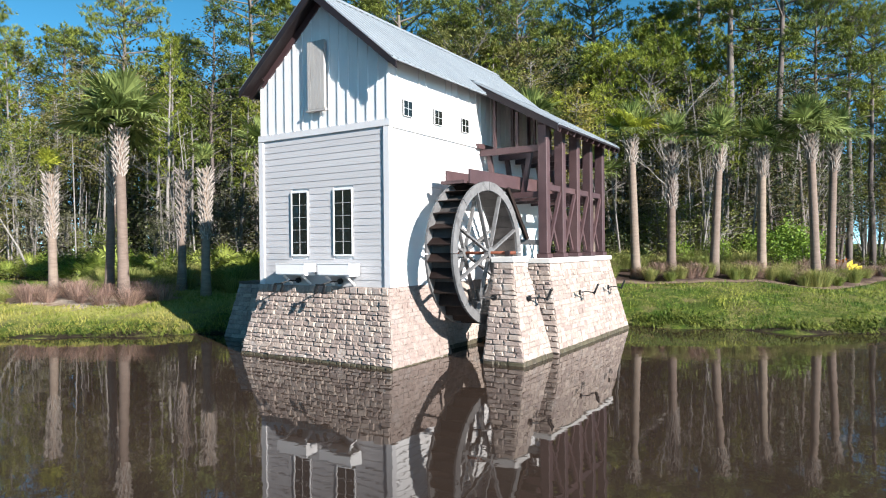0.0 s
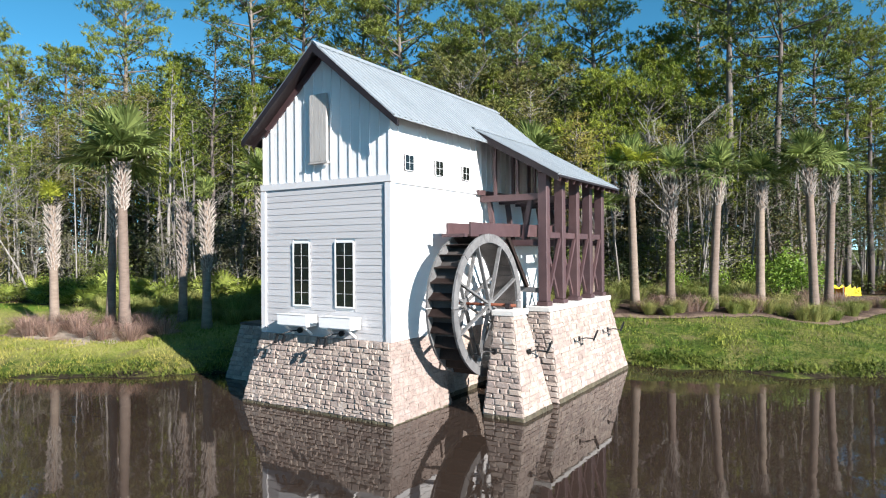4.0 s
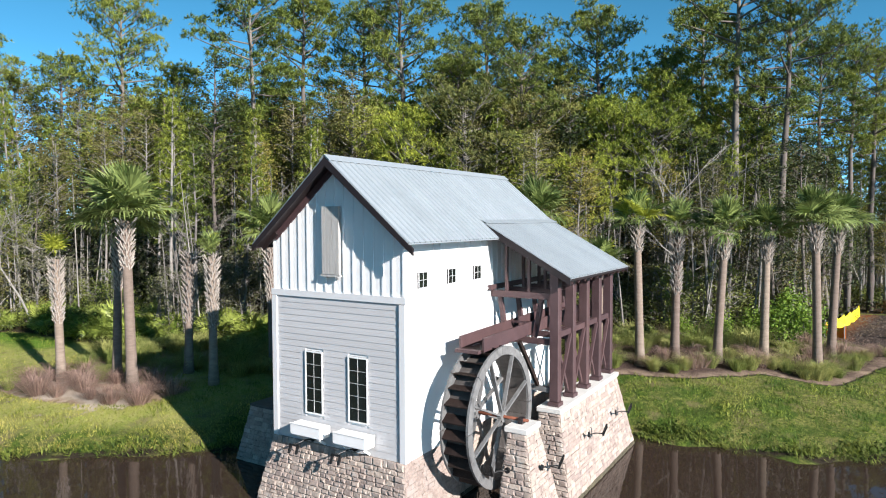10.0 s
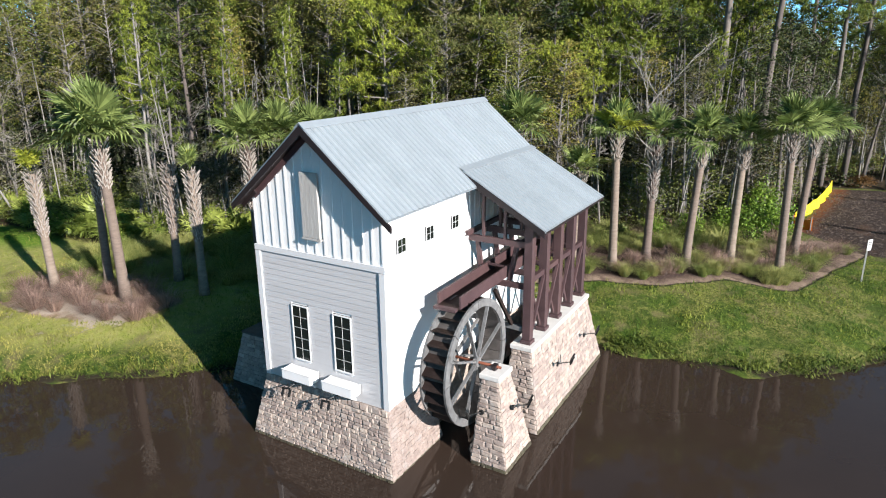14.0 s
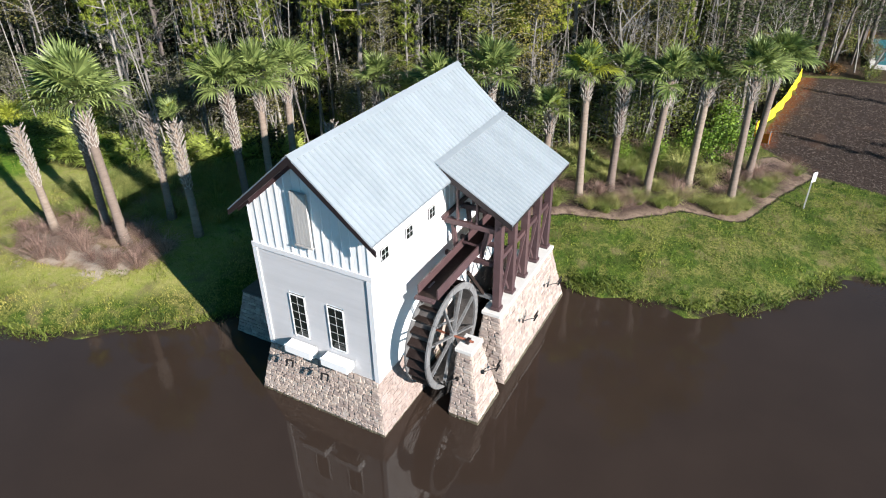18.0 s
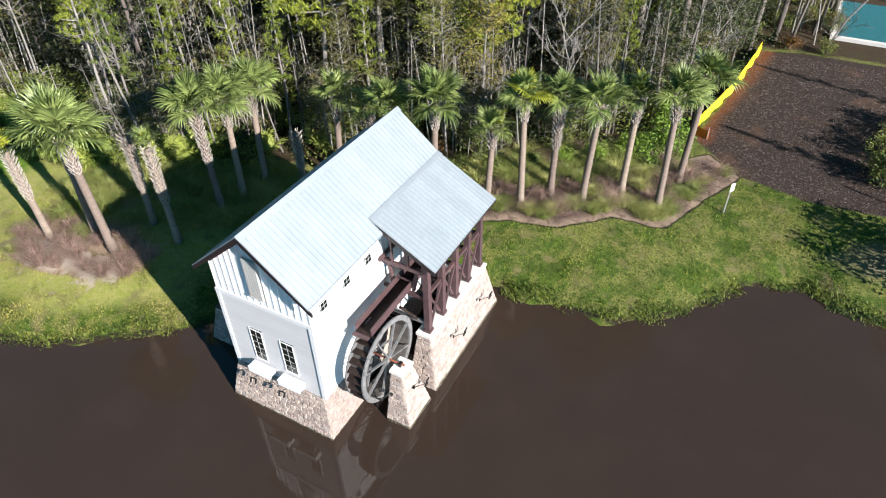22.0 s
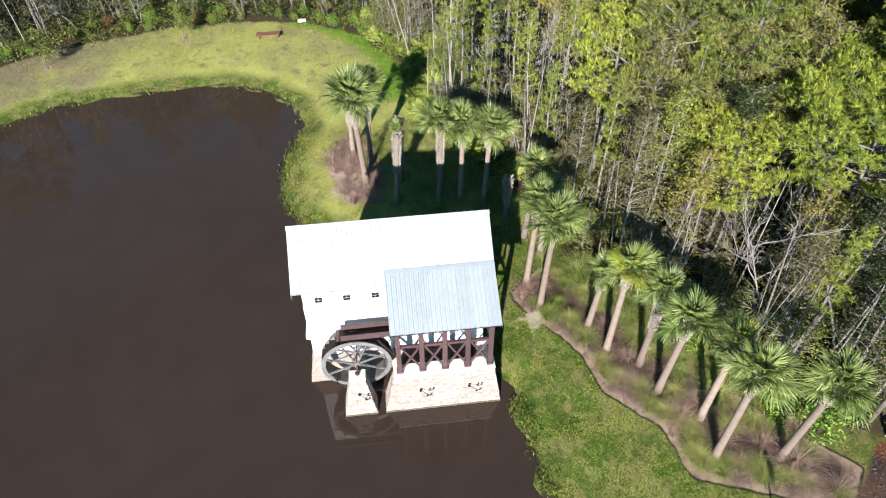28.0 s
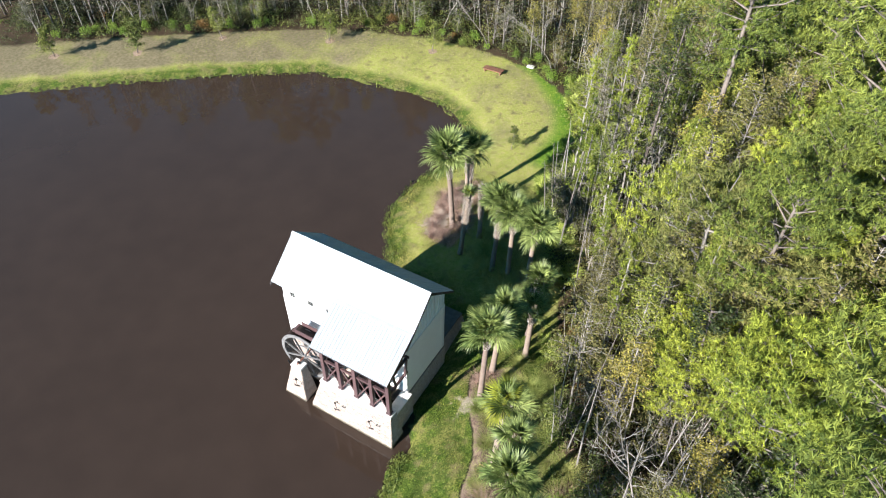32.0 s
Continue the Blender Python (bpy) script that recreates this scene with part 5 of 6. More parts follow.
CYP = [leafy_meshes(240 + i, h, 0.44, rd, 70, 50, 0.078, M_PALE, mt, 0.09) for i, (h, rd, mt) in enumerate(((13, 2.3, M_CYPRESS), (11, 2.0, M_AUTUMN), (14, 2.6, M_OLIVE)))]
SAPLING = leafy_meshes(247, 4.0, 0.28, 1.15, 40, 48, 0.10, M_BARK, M_SHRUB, 0.05)
DARK = [leafy_meshes(260 + i, h, 0.28, rd, 66, 52, 0.08, M_BARK, M_DARKLEAF, 0.13) for i, (h, rd) in enumerate(((12, 2.4), (10, 2.3), (14, 2.5)))]
SCRUB = [leafy_meshes(270 + i, h, 0.12, rd, 48, 44, 0.065, M_PALE, mt, 0.05, 3) for i, (h, rd, mt) in enumerate(((4.6, 2.0, M_SCRUB), (3.4, 1.8, M_SHRUB), (5.4, 1.9, M_OLIVE)))]
BARE = [bare_meshes(280 + i, h) for i, h in enumerate((9, 11, 7.5))]
BUSH = [bush_meshes(300 + i, rd, h, 900, 0.075, mt) for i, (rd, h, mt) in enumerate(((1.2, 1.6, M_SHRUB), (1.0, 1.2, M_SHRUB), (1.3, 2.0, M_DARKLEAF), (1.0, 1.1, M_RUSSET)))]
PALMETTO = [palmetto_meshes(320 + i) for i in range(2)]
MUHLY = [grass_clump(330, 300, 0.75, 0.95, M_MUHLY, 0.005), grass_clump(331, 260, 0.65, 0.9, M_MUHLY, 0.005)]
CORD = [grass_clump(335, 520, 1.1, 1.05, M_CORDGRASS, 0.007), grass_clump(336, 460, 0.9, 1.0, M_CORDGRASS, 0.007)]

rf = random.Random(17)
edge = WOOD_EDGE


def edge_depth(x, y):
    """How deep a point lies in the wood."""
    if not bool(inside_poly(np.array([x]), np.array([y]), edge)[0]):
        return -1.0
    best = 1e9
    for (ax, ay), (bx, by) in zip(edge, edge[1:] + edge[:1]):
        dx, dy = bx - ax, by - ay
        k = max(0, min(1, ((x - ax) * dx + (y - ay) * dy) / (dx * dx + dy * dy)))
        best = min(best, math.hypot(x - ax - k * dx, y - ay - k * dy))
    return best


def scatter(count, d0, d1, region, gap, taken):
    out, tries = [], 0
    while len(out) < count and tries < count * 60:
        tries += 1
        x, y = rf.uniform(region[0], region[1]), rf.uniform(region[2], region[3])
        d = edge_depth(x, y)
        if d0 <= d <= d1 and all((x - a) ** 2 + (y - b) ** 2 > gap * gap for a, b in taken):
            taken.append((x, y))
            out.append((x, y))
    return out


TALL_AT = [(-49.2, 30.4, 0, 1.05), (-34.0, 30.8, 1, 0.94), (-34.5, 36, 2, 1.09), (-33.9, 41.9, 0, 1.03), (-27.5, 39.2, 3, 1.09), (-21.2, 40.7, 3, 0.98), (-14.3, 43.7, 3, 0.93), (-9.7, 54.1, 2, 1.09), (-5.5, 41.6, 1, 0.95), (-3.3, 41.8, 0, 0.9), (-1.3, 52, 0, 0.84), (0.1, 56, 1, 0.83), (1.6, 60, 0, 0.86), (-56.9, 24.3, 2, 1.0), (-54.6, 29, 2, 0.94), (-45.1, 33, 2, 0.88), (-18.6, 46.3, 2, 0.88), (-10.2, 44.8, 2, 0.8), (-17, 37, 0, 0.77), (5.5, 66, 0, 0.7), (-40, 38, 2, 0.84)]
taken = [(x, y) for x, y, *_ in TALL_AT]
for x, y, k, s in TALL_AT:
    plant("pine_tree", TALL[k], x, y, s, rf.uniform(0, 6.28), "tall slash pine with bare trunk and high open crown", "pine tree", "tall pines in the wood", 0.01)
LIME_AT = [(-19.5, 33.8, 2, 1.02), (-17.6, 37.0, 2, 1.0), (-13.6, 40.8, 1, 1.0), (-9.8, 43.2, 0, 1.0), (-24.6, 36.4, 1, 1.05), (-28.5, 35.0, 2, 0.95), (-6.4, 45.5, 1, 1.1), (-22.0, 31.0, 1, 0.95), (-14.6, 34.4, 1, 0.72), (-52.5, 36.5, 0, 1.15), (-45.5, 33, 1, 1.05), (-12.5, 35, 1, 0.72), (-9.5, 40, 0, 0.85), (-48, 31, 0, 1.0), (-43, 35, 1, 1.1), (-51, 37, 0, 1.1), (-38, 38, 1, 1.0), (-30, 39, 0, 1.05), (-35, 46, 0, 1.1), (-23.5, 41.5, 0, 1.0), (-16, 40.4, 1, 0.95), (-11.5, 38.2, 0, 0.85), (-26, 48, 1, 1.1), (-19, 53, 0, 1.1)]
taken += [(x, y) for x, y, *_ in LIME_AT]
FRONT = (-62, 6, 14, 75)
WEST = (-72, -28, -60, 24)
for region, n_tall, n_young, n_cyp, n_dark, n_bare in ((FRONT, 30, 116, 124, 60, 42), (WEST, 26, 40, 44, 60, 26)):
    for (x, y) in scatter(n_tall, 9.0 if region is FRONT else 4.0, 45, region, 2.4, taken):
        plant("pine_tree", TALL[rf.randrange(4)], x, y, rf.uniform(0.52, 0.75), rf.uniform(0, 6.28), "tall slash pine with bare trunk and high open crown", "pine tree", "tall pines in the wood", rf.uniform(-0.03, 0.03))
    for (x, y) in scatter(n_young, 2.0, 32, region, 1.4, taken):
        plant("pine_tree", YOUNG[rf.randrange(3)], x, y, rf.uniform(0.75, 1.0) * min(1.35, 0.8 + 0.035 * edge_depth(x, y)), rf.uniform(0, 6.28), "young slender pine in the wood", "pine tree", "young pines in the wood", rf.uniform(-0.04, 0.04))
    for (x, y) in scatter(n_cyp, 1.8, 30, region, 1.2, taken):
        grow = min(1.3, 0.66 + 0.045 * edge_depth(x, y))
        if -37 < x < -26 and y < 27:
            continue
        kc = rf.randrange(3)
        plant("cypress_tree", CYP[kc], x, y, rf.uniform(0.8, 1.1) * grow, rf.uniform(0, 6.28), ("yellow-green feathery cypress with pale trunk", "yellowing autumn cypress with pale trunk", "olive-brown feathery cypress with pale trunk")[kc], "cypress tree", "cypresses in the wood", rf.uniform(-0.04, 0.04))
    for (x, y) in scatter(n_dark, 3.0, 40, region, 1.5, taken):
        plant("broadleaf_tree", DARK[rf.randrange(3)], x, y, rf.uniform(0.75, 1.2), rf.uniform(0, 6.28), "dark green broadleaf tree in the wood", "tree", "broadleaf trees in the wood", rf.uniform(-0.04, 0.04))
    for (x, y) in scatter(n_bare, 0.8, 14, region, 1.0, taken):
        plant("bare_tree", BARE[rf.randrange(3)], x, y, rf.uniform(0.6, 0.9), rf.uniform(0, 6.28), "leafless grey tree with pale trunk", "bare tree", "leafless trees at the wood's edge", rf.uniform(-0.08, 0.08))
for region, n in (((-64, -40, 22, 50), 52), ((1, 5, 59, 78), 9), ((5, 24, 73.5, 84), 16), ((-8, 0.6, 38, 58), 18)):
    for (x, y) in scatter(n, 0.4, 30, region, 1.3, taken):
        plant("broadleaf_tree", DARK[rf.randrange(3)], x, y, rf.uniform(0.7, 1.15), rf.uniform(0, 6.28), "dark green broadleaf tree in the wood", "tree", "broadleaf trees in the wood", rf.uniform(-0.04, 0.04))
for x, y, k, sc in LIME_AT:
    plant("pine_tree", LIME[k], x, y, sc, rf.uniform(0, 6.28), ("broad lime-green pine with pale limbs", "broad lime-green pine with pale limbs", "broad tan and olive crown with pale limbs")[k], "pine tree", "broad pines near the bank")
for (x, y) in scatter(14, 6, 45, (-64, -34, 34, 62), 2.4, taken):
    plant("pine_tree", TALL[rf.randrange(4)], x, y, rf.uniform(0.72, 0.86), rf.uniform(0, 6.28), "tall slash pine with bare trunk and high open crown", "pine tree", "tall pines in the wood", rf.uniform(-0.03, 0.03))
for (x, y) in scatter(46, 14, 60, (-74, -6, 44, 74), 2.2, taken):
    plant("broadleaf_tree", DARK[rf.randrange(3)], x, y, rf.uniform(1.15, 1.5), rf.uniform(0, 6.28), "tall dark green broadleaf tree deep in the wood", "tree", "broadleaf trees in the wood", rf.uniform(-0.03, 0.03))
# understorey
for region, n, deep in (((-30, 1, 20, 50), 110, 18), (FRONT, 90, 20), (WEST, 90, 9)):
    for (x, y) in scatter(n, 1.2, deep, region, 1.3, []):
        k = rf.randrange(3)
        plant("scrub_tree", SCRUB[k], x, y, rf.uniform(0.6, 1.15), rf.uniform(0, 6.28), ("grey-green twiggy scrub tree under the pines", "leafy green scrub tree under the pines", "olive-brown twiggy scrub tree under the pines")[k], "scrub tree", "scrub under the pines", rf.uniform(-0.1, 0.1))
for region, n in ((FRONT, 150), (WEST, 80)):
    for (x, y) in scatter(n, 0.0, 16 if region is FRONT else 7, region, 0.9, []):
        k = rf.choice((0, 0, 1, 1, 2, 2, 3))
        plant("shrub", BUSH[k], x, y, rf.uniform(0.6, 1.15), rf.uniform(0, 6.28), ("leafy green shrub at the wood's edge", "leafy green shrub at the wood's edge", "dark green shrub at the wood's edge", "russet autumn shrub at the wood's edge")[k], "shrub", "shrubs at the wood's edge")
for (x, y) in scatter(46, 0.2, 9, (-50, -12, 18, 36), 1.2, []) + scatter(34, 0.1, 6, (-50, -28, 16, 26), 1.1, []):
    plant("saw_palmetto", PALMETTO[rf.randrange(2)], x, y, rf.uniform(0.7, 1.15), rf.uniform(0, 6.28), "low saw palmetto with fan leaves", "palmetto", "saw palmettos under the trees")

for i, (x, y) in enumerate(((-33.5, 20.6), (-32, 21.6), (-30.6, 21.3), (-29.2, 22.3), (-27.8, 22.6), (-26.3, 23.6), (-25, 24.4), (-23.5, 25.4), (-34.8, 21.8), (-28.6, 23.6))):
    plant("saw_palmetto", PALMETTO[i % 2], x, y, rf.uniform(1.0, 1.35), rf.uniform(0, 6.28), "low saw palmetto with fan leaves", "palmetto", "saw palmettos under the trees")
# thin pale stems deep in the wood, and its far mass
STEM = []
for i in range(6):
    h = 6.0 + 0.6 * i
    lx, ly = rf.uniform(-0.7, 0.7), rf.uniform(-0.7, 0.7)
    bs = Build().tube([(0, 0, -0.2), (lx * 0.3, ly * 0.5, h * 0.45), (lx, ly, h)], [rf.uniform(0.045, 0.075), 0.04, 0.012], 5, False)
    for _ in range(7):
        z, a, ln = rf.uniform(0.45, 0.95) * h, rf.uniform(0, 6.283), rf.uniform(0.3, 0.9)
        k = z / h
        bs.tube([(lx * k, ly * k, z), (lx * k + math.cos(a) * ln, ly * k + math.sin(a) * ln, z + ln * 0.6)], [0.012, 0.004], 3, False)
    STEM.append((bs.mesh("stem", M_PALE), None))
for (x, y) in scatter(210, 0.6, 13, (-32, 2, 19, 56), 0.35, []):
    plant("thin_tree", STEM[rf.randrange(6)], x, y, rf.uniform(0.6, 1.15), rf.uniform(0, 6.28), "thin pale leafless stem in the wood", "thin tree", "thin stems in the wood", rf.uniform(-0.06, 0.06))
stems = Build()
for (x, y) in scatter(220, 4, 26, (-58, 2, 17, 62), 0.5, []) + scatter(110, 1.0, 12, WEST, 0.5, []):
    z, h = gz(x, y), rf.uniform(4.5, 9.5)
    lx, ly = rf.uniform(-0.7, 0.7), rf.uniform(-0.7, 0.7)
    stems.tube([(x, y, z - 0.2), (x + lx * 0.4, y + ly * 0.4, z + h * 0.45), (x + lx, y + ly, z + h)], [rf.uniform(0.035, 0.075), 0.04, 0.015], 5, False)
sheet("thin_stems", stems, M_PALE, "thin pale grey stems standing deep in the wood", "tree stems", "stuff")
under, under_dark = Build(), Build()
ru = random.Random(41)
mounds = [(x, y, ru.uniform(0.5, 1.5), ru.uniform(0.3, 1.7)) for x, y in scatter(620, 0.0, 24, (-66, 4, -50, 66), 0.6, []) + scatter(330, 0.0, 6, (-62, -28, -52, 22), 0.5, [])]
for x, y, w, h in mounds:
    z = gz(x, y)
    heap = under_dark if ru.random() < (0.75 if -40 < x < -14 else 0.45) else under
    for _ in range(90):
        a, k = ru.uniform(0, 6.283), ru.random() ** 0.5
        p = Vector((x + math.cos(a) * w * k, y + math.sin(a) * w * k, z + h * (1.05 - k * k * 0.8) * ru.uniform(0.35, 1.05)))
        d = Vector((ru.gauss(0, 1), ru.gauss(0, 1), ru.gauss(0, 0.5))).normalized()
        s = d.cross(Vector((ru.gauss(0, 1), ru.gauss(0, 1), ru.gauss(0, 1)))).normalized()
        g = ru.uniform(0.05, 0.12)
        heap.quad(p - d * g, p + s * g * 0.5, p + d * g, p - s * g * 0.5)
sheet("undergrowth", under, M_SHRUB, "tangled green undergrowth on the forest floor", "undergrowth", "stuff")
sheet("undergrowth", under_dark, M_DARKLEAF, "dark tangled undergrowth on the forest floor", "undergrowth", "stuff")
# added leaf mass: shade between the trunks, drawn as near-black leaves
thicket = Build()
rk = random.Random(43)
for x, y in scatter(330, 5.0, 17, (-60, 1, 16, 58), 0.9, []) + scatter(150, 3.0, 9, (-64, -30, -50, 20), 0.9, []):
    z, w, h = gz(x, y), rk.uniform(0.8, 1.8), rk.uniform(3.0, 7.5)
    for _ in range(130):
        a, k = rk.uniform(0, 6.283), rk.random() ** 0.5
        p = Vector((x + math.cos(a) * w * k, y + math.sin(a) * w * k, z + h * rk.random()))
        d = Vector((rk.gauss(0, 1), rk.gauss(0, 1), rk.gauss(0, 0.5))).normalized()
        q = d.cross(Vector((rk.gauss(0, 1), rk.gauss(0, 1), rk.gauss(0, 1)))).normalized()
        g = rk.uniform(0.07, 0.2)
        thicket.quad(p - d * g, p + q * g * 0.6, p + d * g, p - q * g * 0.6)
sheet("thicket", thicket, M_WOODSHADE, "near-black leaf mass standing in for shade deep between the trunks", "thicket", "stuff")
far = Build()
rr = random.Random(5)
def depth_of(x, y):
    best = np.full(x.shape, 1e9)
    for (ax, ay), (bx, by) in zip(edge, edge[1:] + edge[:1]):
        k = np.clip(((x - ax) * (bx - ax) + (y - ay) * (by - ay)) / ((bx - ax) ** 2 + (by - ay) ** 2), 0, 1)
        best = np.minimum(best, np.hypot(x - ax - k * (bx - ax), y - ay - k * (by - ay)))
    return np.where(inside_poly(x, y, edge), best, -best)


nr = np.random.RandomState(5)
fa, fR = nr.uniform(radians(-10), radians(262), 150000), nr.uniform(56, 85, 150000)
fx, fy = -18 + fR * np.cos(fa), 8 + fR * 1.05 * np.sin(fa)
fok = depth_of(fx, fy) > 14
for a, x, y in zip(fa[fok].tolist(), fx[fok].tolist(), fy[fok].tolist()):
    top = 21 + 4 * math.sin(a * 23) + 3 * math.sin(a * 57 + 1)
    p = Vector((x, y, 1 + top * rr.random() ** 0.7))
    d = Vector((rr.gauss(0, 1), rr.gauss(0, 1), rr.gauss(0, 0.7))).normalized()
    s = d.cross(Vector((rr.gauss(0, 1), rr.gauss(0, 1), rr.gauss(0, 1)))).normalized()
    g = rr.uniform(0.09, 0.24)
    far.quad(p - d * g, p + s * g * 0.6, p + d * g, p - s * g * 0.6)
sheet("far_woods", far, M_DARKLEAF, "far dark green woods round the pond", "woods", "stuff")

BACK = [(-13, 26.6), (-8, 29.6), (-3, 33.2), (0.4, 37.2), (-1.6, 38), (-6, 33.6), (-11, 30), (-15, 28.2)]
BACK_L = [(-30, 17), (-24, 17.5), (-20, 20), (-18, 24), (-22, 25), (-28, 20.5), (-34, 19)]
# ornamental grasses in the beds
def seg_dist(x, y, ax, ay, bx, by):
    k = max(0, min(1, ((x - ax) * (bx - ax) + (y - ay) * (by - ay)) / ((bx - ax) ** 2 + (by - ay) ** 2)))
    return math.hypot(x - ax - k * (bx - ax), y - ay - k * (by - ay))


rb = random.Random(23)
n = 0
spots = []
while n < 160:
    x, y = rb.uniform(-30, 3), rb.uniform(13, 38)
    pt = (np.array([x]), np.array([y]))
    inr, inl = bool(inside_poly(*pt, BED_R)[0]), bool(inside_poly(*pt, BED_L)[0])
    inb = bool(inside_poly(*pt, BACK)[0]) or (bool(inside_poly(*pt, BACK_L)[0]) and rb.random() < 0.4)
    if not (inr or inl or inb) or (x > -1.6 and y > 36.0) or any((x - a) ** 2 + (y - b) ** 2 < 0.85 for a, b in spots) or any((x - p[0]) ** 2 + (y - p[1]) ** 2 < 0.25 for p in PALMS):
        continue
    rim = min(seg_dist(x, y, *a, *b) for a, b in zip(BED_R[:9], BED_R[1:10]))
    if inr and (rim < 0.55 or 1.05 < rim < 2.7 and rb.random() < 0.93) or inl and rb.random() < 0.74:
        n += 0.1
        continue
    spots.append((x, y))
    n += 1
    front = inl or min(math.hypot(x - a, y - b) for a, b in BED_R[:9]) < 2.3
    if rb.random() < (0.85 if inl else 0.42 if front else 0.12):
        plant("muhly_grass", MUHLY[rb.randrange(2)], x, y, rb.uniform(0.8, 1.3), rb.uniform(0, 6.28), "pinkish brown clump of muhly grass", "ornamental grass", "grass clumps in the beds")
    else:
        plant("cordgrass", CORD[rb.randrange(2)], x, y, rb.uniform(0.6, 1.1) * (0.8 if front else 1.0), rb.uniform(0, 6.28), "arching green clump of cordgrass", "ornamental grass", "grass clumps in the beds")

row = [(a, b) for a, b in zip(BED_R[:9], BED_R[1:9])]
for (ax, ay), (bx, by) in row:
    ln = math.hypot(bx - ax, by - ay)
    for i in range(max(1, int(ln / 0.8))):
        u = (i + rb.uniform(0.2, 0.8)) / max(1, int(ln / 0.8))
        inset = rb.uniform(0.35, 1.1)
        x, y = ax + (bx - ax) * u - (by - ay) / ln * inset, ay + (by - ay) * u + (bx - ax) / ln * inset
        if rb.random() < 0.5:
            plant("muhly_grass", MUHLY[rb.randrange(2)], x, y, rb.uniform(0.6, 1.0), rb.uniform(0, 6.28), "pinkish brown clump of muhly grass", "ornamental grass", "grass clumps in the beds")
        else:
            plant("cordgrass", CORD[rb.randrange(2)], x, y, rb.uniform(0.42, 0.72), rb.uniform(0, 6.28), "arching green clump of cordgrass", "ornamental grass", "grass clumps in the beds")

# lawn blades, denser at the water's edge
lawn, dry_lawn = Build(), Build()
rl = np.random.RandomState(3)
px = np.concatenate([rl.uniform(-32, 14, 190000), rl.uniform(-55, -16, 50000)])
py = np.concatenate([rl.uniform(9, 37, 190000), rl.uniform(-25, 20, 50000)])
sd = shore(px, py)
ok = (sd > 0.25) & (sd < 14) & ~inside_poly(px, py, BED_R) & ~inside_poly(px, py, BED_L) & ~inside_poly(px, py, SOIL) & ~inside_poly(px, py, WOOD_EDGE) & ((px - 11.8) ** 2 / 14 + (py - 31.4) ** 2 / 6 > 1)
px, py, sd = px[ok], py[ok], sd[ok]
pz = ground_z(px, py)
for x, y, z, d in zip(px.tolist(), py.tolist(), pz.tolist(), sd.tolist()):
    h = rb.uniform(0.05, 0.11) * (1.5 if d < 0.5 else 0.75 + 0.55 * (math.sin(x * 2.1 + math.sin(y * 1.7)) * math.sin(y * 2.6 + x) > 0.1))
    a = rb.uniform(0, 6.283)
    w = rb.uniform(0.010, 0.026)
    lx, ly = rb.uniform(-0.08, 0.08), rb.uniform(-0.08, 0.08)
    (dry_lawn if x < -17 + rb.uniform(-1, 1) else lawn).tri((x - math.cos(a) * w, y - math.sin(a) * w, z - 0.02), (x + math.cos(a) * w, y + math.sin(a) * w, z - 0.02), (x + lx, y + ly, z + h))
sheet("lawn_grass", lawn, M_BLADE, "rough green grass along the pond's edge", "grass", "stuff")
sheet("lawn_grass", dry_lawn, M_DRYBLADE, "dry yellow-green grass on the pond's bank", "grass", "stuff")

# weeds and floating green at the water's edge
weeds = Build()
wx, wy = np.concatenate([nr.uniform(-31, -16, 60000), nr.uniform(-6, 14, 150000)]), np.concatenate([nr.uniform(8.5, 15, 60000), nr.uniform(21, 30.5, 150000)])
wd = shore(wx, wy)
lim = 0.35 + 0.35 * np.sin(wx * 0.9) * np.sin(wy * 1.1 + 1) + 0.3 * np.sin(wx * 2.3 + 1) * np.sin(wy * 2.9) + nr.uniform(-0.25, 0.25, wx.shape)
keep = (wd > 0.3 - lim) & (wd < 0.2 + 0.85 * lim) & (nr.uniform(0, 1, wx.shape) > np.where(wx < -10, 0.6, 0.45) + np.maximum(0, -wd) * 0.9)
wz = np.maximum(0.0, ground_z(wx, wy))
for x, y, z in zip(wx[keep].tolist(), wy[keep].tolist(), wz[keep].tolist()):
    g, a = rb.uniform(0.03, 0.095), rb.uniform(0, 6.283)
    e, q = Vector((math.cos(a), math.sin(a), rb.uniform(-0.1, 1.3))) * g, Vector((-math.sin(a), math.cos(a), rb.uniform(-0.2, 0.2))) * g * 0.3
    c = Vector((x, y, z + g * rb.uniform(0.4, 1.6)))
    weeds.quad(c - e, c + q, c + e, c - q)
wx, wy = nr.uniform(-54, -26, 26000), nr.uniform(-36, 20, 26000)
for x, y, d in zip(wx.tolist(), wy.tolist(), shore(wx, wy).tolist()):
    if not (-0.35 < d < 0.6) or math.sin(x * 1.3) * math.sin(y * 0.9) + rb.uniform(-0.4, 0.4) < -0.2:
        continue
    z = max(0.0, gz(x, y))
    g, a = rb.uniform(0.06, 0.2), rb.uniform(0, 6.283)
    e, q = Vector((math.cos(a) * 0.5, math.sin(a) * 0.5, rb.uniform(0.2, 1.0))) * g, Vector((-math.sin(a), math.cos(a), 0)) * g * 0.4
    c = Vector((x, y, z + g * 0.6))
    weeds.quad(c - e, c + q, c + e, c - q)
sheet("shore_weeds", weeds, M_WEED, "green weeds along the waterline", "weeds", "stuff")

